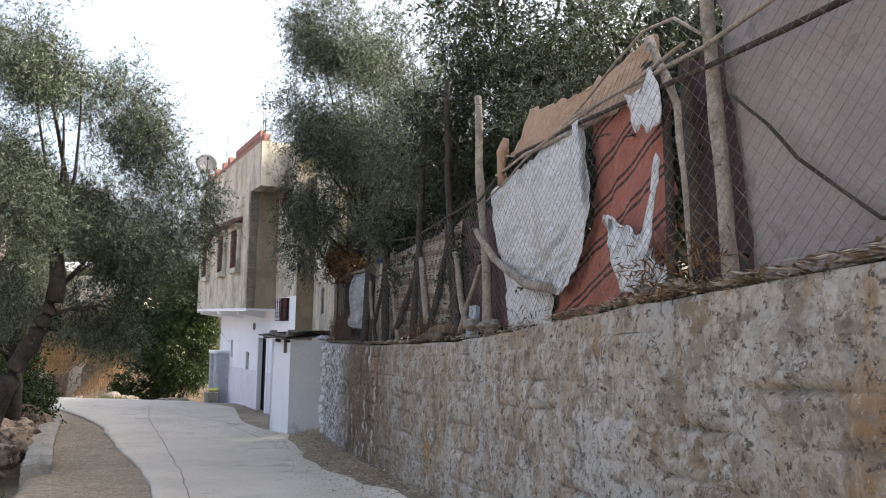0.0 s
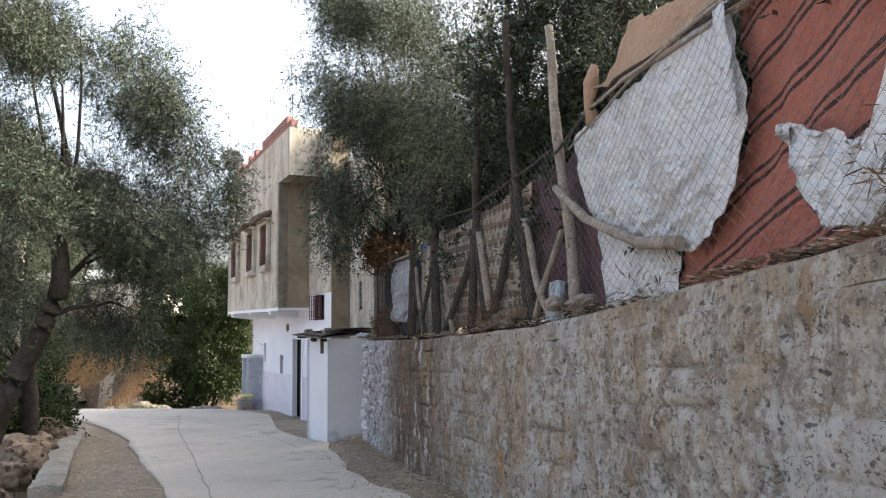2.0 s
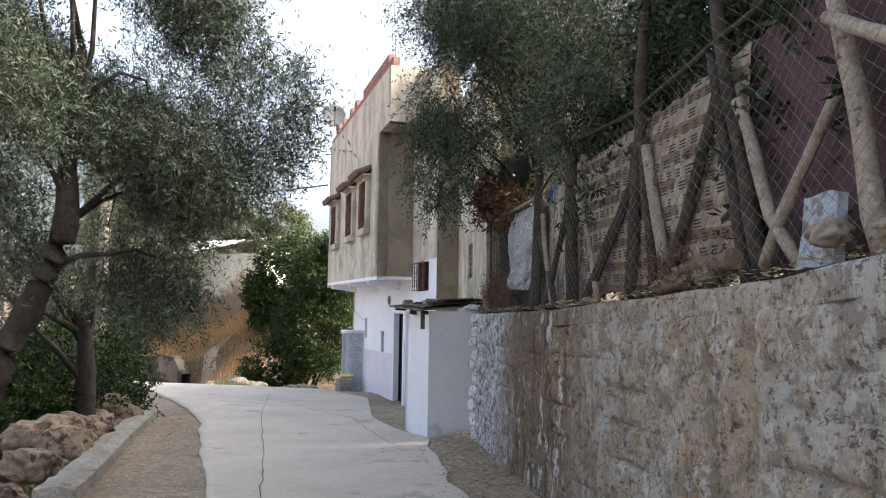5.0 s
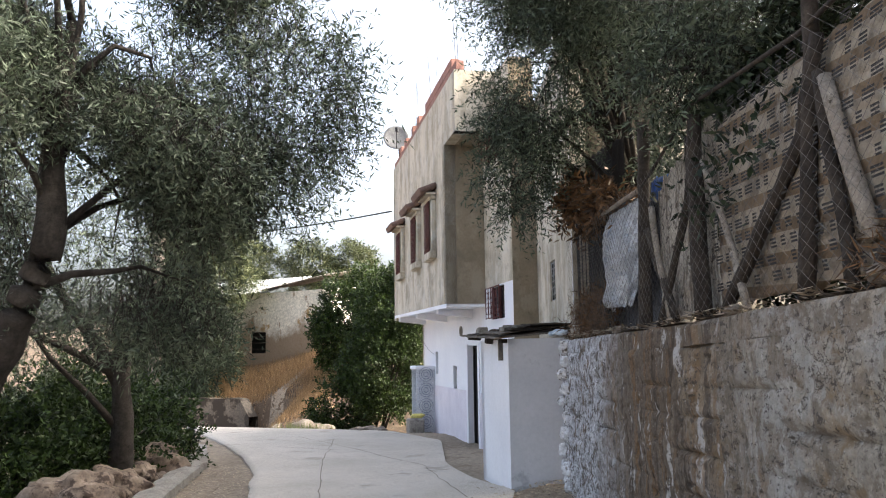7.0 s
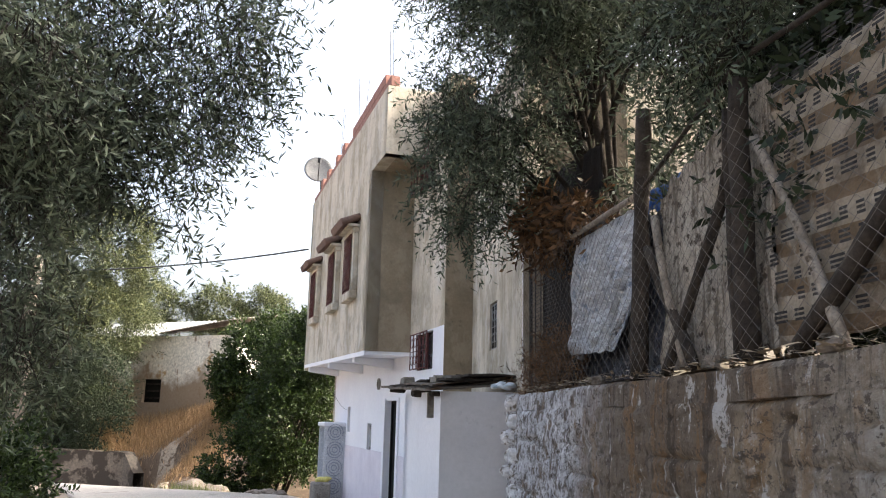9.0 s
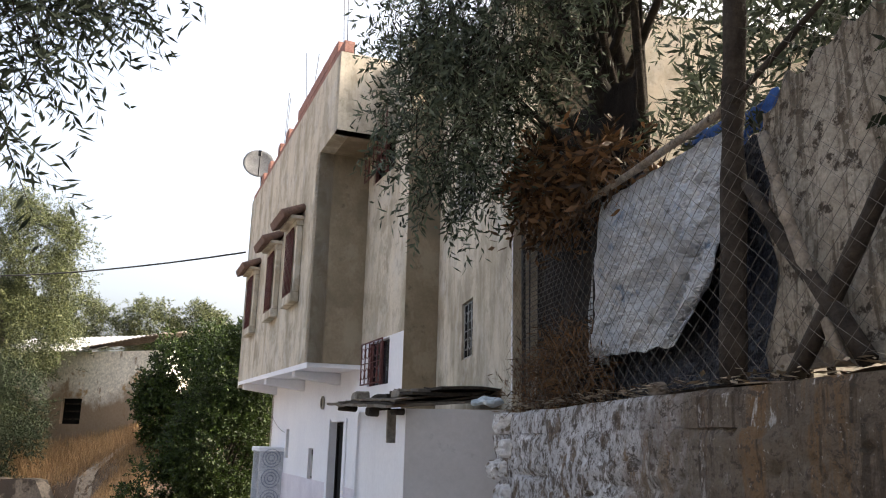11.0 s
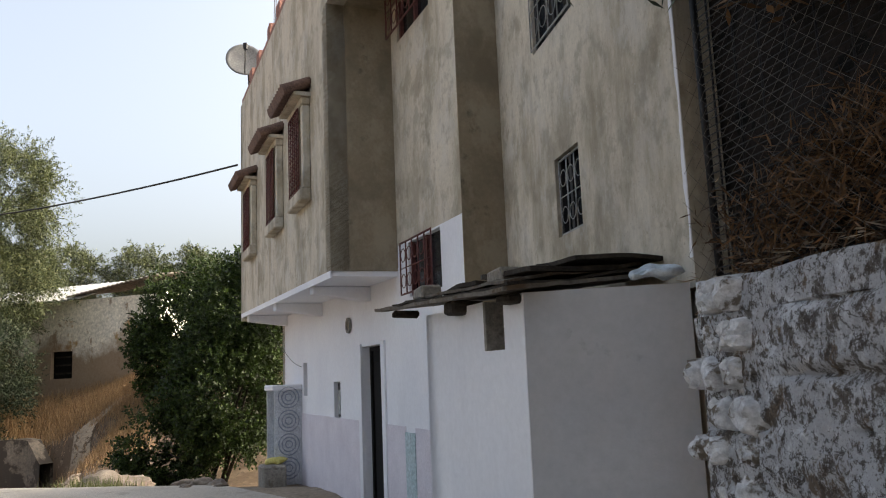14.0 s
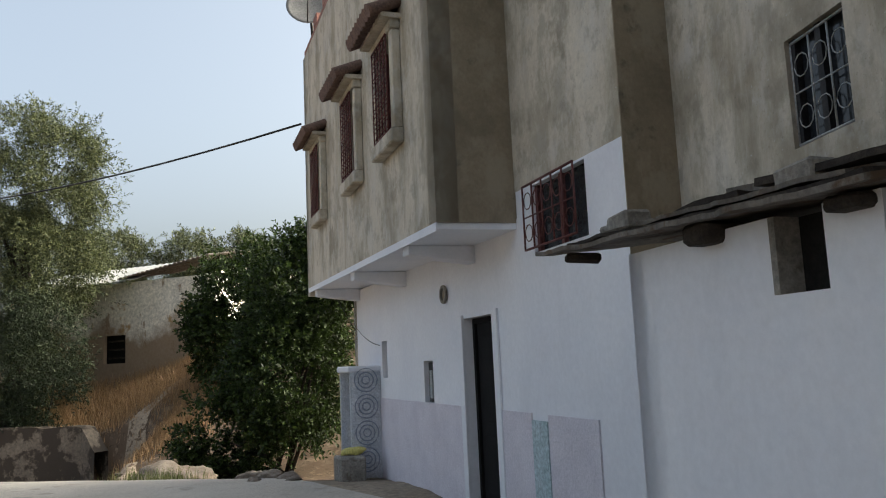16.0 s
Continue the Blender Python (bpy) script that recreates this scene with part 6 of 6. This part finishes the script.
blades("dry_grass", [(-19, 41, 4, 2.5), (-16.5, 40.5, 3, 2), (-21.5, 40, 3, 2), (-14.8, 37.5, 1.5, 2), (-23, 41, 3, 3)], 36000, 0.32, 0.010, M_STRAW, 51, "dry straw-coloured grass on the slope", "grass")
blades("weeds", [(-6.9, 12.6, 0.5, 0.7), (-7.4, 13.6, 0.5, 0.6), (-8.6, 15.2, 0.6, 0.8), (-11.2, 28.5, 0.8, 0.6)], 1400, 0.22, 0.008, M_WEED, 52, "yellow-green weeds below the kerb", "weeds")

# ---- kerb, rocks, litter ----


def kerb():
    kb = thing("kerb", (-7.3, 16, -0.6), "crumbling low concrete kerb wall along the road edge", "kerb")
    ys_ = [12.7 + 0.13 * i for i in range(74)]
    b = bmesh.new()
    rows_ = []
    for y in ys_:
        x = interp(KERB, y)[0]
        g = ground_z(x + 0.3, y)
        j = lambda s: noise.noise((y * 2.3, s, 8)) * 0.035 + noise.noise((y * 7, s, 8)) * 0.015
        rows_.append([b.verts.new((x + 0.02 + j(1), y, g - 0.15)), b.verts.new((x + j(2), y, g + 0.10 + j(3))), b.verts.new((x - 0.2, y, g + 0.13 + j(4))), b.verts.new((x - 0.40 + j(5), y - 0.08, g + 0.09 + j(6))), b.verts.new((x - 0.44 + j(7), y - 0.08, g - 0.9))])
    for a, c in zip(rows_, rows_[1:]):
        for k in range(4):
            b.faces.new((a[k], a[k + 1], c[k + 1], c[k]))
    b.faces.new(rows_[0][::-1])
    b.faces.new(rows_[-1])
    bmesh.ops.recalc_face_normals(b, faces=b.faces)
    hp(part("body", b, M_KERB, kb))


kerb()


M_ROCK = material("brown_broken_rock", (0.13, 0.095, 0.07), (0.25, 0.195, 0.15), 4, 0.95, 1.0, 14, (0.06, 0.042, 0.032), 6, 0.52)


def rock(x, y, z, r, seed, mat, label, squash=0.7, group="rocks along the kerb"):
    b = bmesh.new()
    bmesh.ops.create_icosphere(b, subdivisions=4, radius=1.0)
    for v in b.verts:
        q = v.co.copy()
        o = Vector((seed * 3.1, 0, 0))
        k = 1 + 0.35 * noise.noise(q * 1.1 + o) + 0.16 * noise.noise(q * 2.7 + o) + 0.06 * noise.noise(q * 7 + o)
        cell = noise.voronoi(q * 1.4 + o)[0][0]
        k -= 0.30 * cell + 0.10 * noise.voronoi(q * 3.6 + o)[0][0]
        k += 0.035 * noise.noise(q * 14 + o)
        v.co = Vector((q.x * r * k * 1.15, q.y * r * k, q.z * r * k * squash)) + Vector((x, y, z))
    for f in b.faces:
        f.smooth = True
    return tagged(mesh_object("rock", b, mat), label, "rock", group)


rr = random.Random(9)
for k, (x, y, r) in enumerate(((-8.05, 15.6, 0.62), (-8.5, 16.9, 0.5), (-7.45, 14.4, 0.4), (-9.0, 17.9, 0.45), (-9.3, 18.9, 0.55), (-9.9, 19.8, 0.5), (-8.9, 14.8, 0.45), (-10.3, 20.9, 0.5), (-7.6, 15.0, 0.25), (-8.0, 16.6, 0.22), (-8.8, 18.3, 0.25), (-10.0, 17.2, 0.5), (-7.0, 13.4, 0.2))):
    rock(x, y, -0.75 + r * 0.55, r, k + 1, M_ROCK, "rugged brown boulder beside the kerb" if r > 0.3 else "small brown stone beside the kerb")
rock(-11.6, 29.7, -0.95, 0.85, 40, M_STONE, "low pale boulder at the foot of the slope", 0.5, "rocks on the slope")
for k in range(26):
    x, y = rr.uniform(-18, -12), rr.uniform(31, 40)
    r = rr.uniform(0.08, 0.3)
    rock(x, y, ground_z(x, y), r, 50 + k, M_STONE, "loose stone on the dry slope", 0.6, "rocks on the slope")
for k, (x, y, r) in enumerate(((-8.6, 27.6, 0.16), (-9.1, 28.2, 0.22), (-8.3, 27.0, 0.12), (-9.6, 28.8, 0.25), (-8.9, 27.0, 0.1))):
    rock(x, y, ground_z(x, y) + 0.02, r, 90 + k, M_STONE, "loose stone beside the house corner", 0.6, "rocks by the house")
for k, (y, z, r) in enumerate(((9.03, 1.72, 0.10), (8.36, 1.72, 0.09), (8.6, 1.70, 0.07), (10.65, 1.58, 0.10), (10.9, 1.56, 0.08), (10.3, 1.60, 0.08), (9.12, 1.72, 0.07), (5.1, 1.86, 0.07), (4.7, 1.88, 0.06), (12.4, 1.5, 0.06), (15.0, 1.46, 0.06))):
    p = fpos(y, z, 0.14)
    rock(p.x, p.y, p.z, r, 110 + k, M_STONE, "broken stone on the wall top", 0.7, "rubble on the wall top")


def fence_foot_things():
    """Loose things left at the foot of the fence."""
    M_SLAB = material("pale_blue_slab", (0.24, 0.29, 0.33), (0.32, 0.36, 0.39), 4, 0.8, 0.5, 30, (0.17, 0.15, 0.13), 7, 0.55)
    b = bmesh.new()
    box(b, fpos(9.25, 1.755, 0.22), (0.05, 0.34, 0.34), Matrix.Rotation(0.12, 3, "Y") @ Matrix.Rotation(0.2, 3, "Z"))
    bmesh.ops.subdivide_edges(b, edges=b.edges[:], cuts=3, use_grid_fill=True)
    for v in b.verts:
        v.co += Vector((1, 1, 1)) * 0.03 * noise.noise(v.co * 6)
    tagged(mesh_object("slab", b, M_SLAB), "broken pale blue slab leaning on the fence foot", "slab")
    # rolled sack at the foot of the printed sacking
    b = bmesh.new()
    a, c = fpos(10.95, 1.66, 0.26), fpos(10.1, 1.69, 0.22)
    pts = [a.lerp(c, k / 14) + Vector((0, 0, 0.02 * noise.noise((k * 0.5, 1, 1)))) for k in range(15)]
    tube(b, pts, [0.05 + 0.025 * abs(noise.noise((k * 0.6, 3, 2))) for k in range(15)], 12)
    for v in b.verts:
        v.co += Vector((0.4, 0.2, 1)) * 0.02 * noise.noise(v.co * 9)
    tagged(mesh_object("rolled_sack", b, M_MAT), "rolled brown sacking lying on stones", "sack")
    # pale plank under the burlap
    b = bmesh.new()
    a, c = fpos(14.45, 1.535, 0.37), fpos(13.75, 1.53, 0.37)
    d = c - a
    box(b, a.lerp(c, 0.5), (d.length, 0.03, 0.07), Matrix.Rotation(math.atan2(d.y, d.x), 3, "Z") @ Matrix.Rotation(0.02, 3, "Y"))
    bmesh.ops.subdivide_edges(b, edges=b.edges[:], cuts=4, use_grid_fill=True)
    for v in b.verts:
        v.co += Vector((0.6, 0.2, 1)) * 0.02 * noise.noise(v.co * 4)
    tagged(mesh_object("plank", b, M_OLD_WOOD), "split pale plank lying along the wall top", "plank")
    # cord along the lower hem of the canvas, with a tied bunch at its end
    cv = bpy.data.objects["canvas"]
    b = bmesh.new()
    ends = [(8.55, 3.40), (7.9, 3.27), (7.1, 3.21), (6.3, 3.17), (5.6, 3.16)]
    cord = []
    for (y0, z0), (y1, z1) in zip(ends, ends[1:]):
        cord += [fpos(y0 + (y1 - y0) * k / 8, z0 + (z1 - z0) * k / 8 + 0.012 * noise.noise((y0 + k * 0.4, 2, 5)), 0.29) for k in range(8)]
    tube(b, cord, 0.011, 6)
    hp(part("hem_cord", b, M_OLD_WOOD, cv, "pale twisted hem cord"))
    b = bmesh.new()
    tube(b, [fpos(8.42, 3.56, 0.30), fpos(8.46, 3.42, 0.27), fpos(8.50, 3.28, 0.26), fpos(8.47, 3.10, 0.28)], [0.03, 0.06, 0.035, 0.055], 10)
    for v in b.verts:
        v.co += Vector((1, 1, 0.3)) * 0.03 * noise.noise(v.co * Vector((14, 14, 3)).length * 0.6)
    hp(part("tied_bunch", b, M_TAN_CLOTH, cv, "gathered tan cloth tied with cord"))


fence_foot_things()


def litter():
    rg = random.Random(13)
    V, Fc = [], []

    def leaf(x, y, z, s):
        a = rg.uniform(0, math.tau)
        u = Vector((math.cos(a), math.sin(a), rg.uniform(-0.3, 0.3))) * s
        w = Vector((-math.sin(a), math.cos(a), rg.uniform(-0.4, 0.4))) * s * 0.3
        k = len(V)
        c = Vector((x, y, z))
        V.extend([tuple(c - u), tuple(c + w), tuple(c + u), tuple(c - w)])
        Fc.append((k, k + 1, k + 2, k + 3))

    for _ in range(5200):
        y = rg.uniform(5, 18.4)
        x = wall_x(min(y, 17.6)) - abs(rg.gauss(0, 0.42)) - 0.03
        leaf(x, y, ground_z(x, y) + rg.uniform(0.0, 0.03), rg.uniform(0.02, 0.045))
    for _ in range(4200):
        y = rg.choice((rg.uniform(2.5, 17.6), rg.uniform(2.5, 6.5)))
        x = wall_x(y) + rg.uniform(0.0, 0.5)
        leaf(x, y, wall_top(y) + rg.uniform(0.03, 0.07), rg.uniform(0.02, 0.05))
    for _ in range(4200):
        y = rg.uniform(9, 20)
        e, k = interp(EDGE, y)[0], interp(KERB, y)[0]
        x = rg.uniform(k, e)
        leaf(x, y, ground_z(x, y) + rg.uniform(-0.01, 0.02), rg.uniform(0.015, 0.035))
    me = bpy.data.meshes.new("leaf_litter")
    me.from_pydata(V, [], Fc)
    me.materials.append(M_LITTER)
    tagged(new("leaf_litter", me), "dry fallen leaves along the wall and road edge", "leaf litter", kind="stuff")


litter()

def road_cracks():
    """Hairline cracks in the slab, filled with dirt."""
    for pts in (CRACKS):
        b = bmesh.new()
        prev = None
        for (x0, y0), (x1, y1) in zip(pts, pts[1:]):
            for i in range(14):
                u = i / 14
                x, y = x0 + (x1 - x0) * u, y0 + (y1 - y0) * u
                x += 0.06 * noise.noise((x * 2, y * 2, 3)) + 0.025 * noise.noise((x * 8, y * 8, 3))
                w = 0.006 + 0.005 * noise.noise((x * 5, y * 5, 1))
                z = ground_z(x, y) + 0.017 + noise.noise((x * 0.9, y * 0.9, 2)) * 0.012
                row = [b.verts.new((x - w, y, z)), b.verts.new((x, y, z + 0.002)), b.verts.new((x + w, y, z))]
                if prev:
                    b.faces.new((prev[0], prev[1], row[1], row[0]))
                    b.faces.new((prev[1], prev[2], row[2], row[1]))
                prev = row
        part("crack", b, M_CRACK, bpy.data.objects["road"], "dirt-filled crack")


M_CRACK = material("crack_dirt", (0.12, 0.10, 0.08), (0.17, 0.14, 0.11), 3, 1.0, 0)
CRACKS = [[(-8.6, 24.6), (-7.0, 20.3), (-5.2, 16.2), (-3.9, 13.0), (-2.6, 9.5)], [(-9.6, 24.9), (-5.3, 20.6), (-3.6, 17.2)], [(-7.6, 22.4), (-9.2, 22.9)]]
road_cracks()

# ---- slope beyond the road ----


def hut():
    ht = thing("hut", (-20, 43.5, 1.0), "old earthen hut with flaking limewash and a sheet roof", "hut")
    p0, p1 = Vector((-16.4, 41.8)), Vector((-25.5, 44.4))
    d = (p1 - p0).normalized()
    sx = lambda x: (x + 16.4) / d.x
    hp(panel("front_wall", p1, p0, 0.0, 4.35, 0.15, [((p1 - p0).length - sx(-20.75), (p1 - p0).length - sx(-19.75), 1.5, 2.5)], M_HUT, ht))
    n = Vector((d.y, -d.x))
    if n.y < 0:
        n = -n
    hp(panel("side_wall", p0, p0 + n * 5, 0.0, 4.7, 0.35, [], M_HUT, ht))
    b = bmesh.new()
    for z in (1.7, 2.0, 2.3):
        c = p0 + d * sx(-20.25) + n * 0.10
        box(b, (c.x, c.y, z), (1.0, 0.1, 0.06), Matrix.Rotation(math.atan2(d.y, d.x), 3, "Z"))
    hp(part("window_bars", b, M_DARK_WOOD, ht))
    # black panel added behind the hut window to paint its unlit room
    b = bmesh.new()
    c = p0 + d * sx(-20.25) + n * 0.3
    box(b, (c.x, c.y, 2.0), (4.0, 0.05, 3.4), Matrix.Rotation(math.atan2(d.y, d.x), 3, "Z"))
    hp(part("inner_shade_panel", b, M_INNER_SHADE, ht))
    for s0, s1, za, zb, mt, lb in ((3.0, 9.6, 4.35, 5.3, M_IRON_PALE, "pale corrugated roof sheet"), (-0.5, 3.6, 4.45, 4.95, M_RUST_SHEET, "dark tilted roof sheet")):
        b = bmesh.new()
        gr = []
        for i in range(61):
            s = s0 + (s1 - s0) * i / 60
            row = []
            for j in range(5):
                q = p0 + d * s + n * (-0.45 + 3.0 * j / 4)
                zz = za + (zb - za) * j / 4 + 0.03 * math.sin(i * 2.1) + (0.5 * (1 - i / 60) if s1 < 5 else 0)
                row.append(b.verts.new((q.x, q.y, zz)))
            gr.append(row)
        for a, c in zip(gr, gr[1:]):
            for j in range(4):
                b.faces.new((a[j], c[j], c[j + 1], a[j + 1]))
        o = hp(part("roof_sheet", b, mt, ht, lb))
        o.modifiers.new("thickness", "SOLIDIFY").thickness = 0.03


hut()


def low_wall():
    b = bmesh.new()
    pts = [(-32, 36.2), (-26, 37.0), (-21, 37.7), (-18.4, 37.9), (-17.7, 37.5)]
    tops = [0.0, -0.15, -0.3, -0.4, -1.1]
    rows_ = []
    for k in range(len(pts) - 1):
        for i in range(12):
            u = i / 12
            x, y = pts[k][0] + (pts[k + 1][0] - pts[k][0]) * u, pts[k][1] + (pts[k + 1][1] - pts[k][1]) * u
            z = tops[k] + (tops[k + 1] - tops[k]) * u + 0.12 * noise.noise((x * 1.7, y * 1.7, 2))
            rows_.append([b.verts.new((x, y - 0.2 + 0.06 * noise.noise((x * 2, 0, 1)), -4)), b.verts.new((x, y - 0.12, z)), b.verts.new((x + 0.15, y + 0.35, z)), b.verts.new((x + 0.15, y + 0.35, -4))])
    for a, c in zip(rows_, rows_[1:]):
        for k in range(3):
            b.faces.new((a[k], c[k], c[k + 1], a[k + 1]))
    bmesh.ops.recalc_face_normals(b, faces=b.faces)
    tagged(mesh_object("low_retaining_wall", b, M_WALL_FAR), "stained low retaining wall across the dip", "wall", kind="structure")


M_WALL_FAR = material("stained_far_wall", (0.14, 0.115, 0.09), (0.20, 0.165, 0.13), 0.9, 0.95, 0.6, 12, (0.06, 0.048, 0.038), 1.6, 0.46)
low_wall()


def path_strip():
    pts = [(-13.2, 31.2), (-14.6, 33.6), (-16.2, 36.4), (-17.0, 38.4), (-16.5, 39.9), (-15.2, 41.2), (-13.8, 42.4)]
    b = bmesh.new()
    prev = None
    for k in range(len(pts) - 1):
        a, c = Vector(pts[k]), Vector(pts[k + 1])
        d = (c - a).normalized()
        n = Vector((d.y, -d.x))
        for i in range(10):
            p = a.lerp(c, i / 10)
            w = 0.2 + 0.16 * noise.noise((p.x * 1.5, p.y * 1.5, 3))
            row = []
            for j in range(5):
                q = p + n * w * (j / 2 - 1) + n * 0.15 * noise.noise((p.x * 2, p.y * 2, 7))
                row.append(b.verts.new((q.x, q.y, ground_z(q.x, q.y) + 0.09 - 0.06 * abs(j - 2) / 2)))
            if prev:
                for j in range(4):
                    b.faces.new((prev[j], row[j], row[j + 1], prev[j + 1])).smooth = True
            prev = row
    tagged(mesh_object("footpath", b, M_PATH), "pale trodden footpath up the slope", "path", kind="structure")


M_PATH = material("path_dust", (0.25, 0.195, 0.14), (0.34, 0.275, 0.205), 2, 1.0, 0.8, 14, (0.12, 0.085, 0.058), 4, 0.54)
path_strip()

# a bare trunk-like post beyond the road edge
b_ = bmesh.new()
tube(b_, [(-13.35, 24.7, -2.6), (-13.33, 24.65, 0.0), (-13.3, 24.6, 2.5), (-13.25, 24.6, 4.4)], [0.17, 0.16, 0.15, 0.14], 10)
tagged(mesh_object("post", b_, M_STONE), "pale grey weathered post standing below the road edge", "post")

wall_end_stones()
wall_lifts()
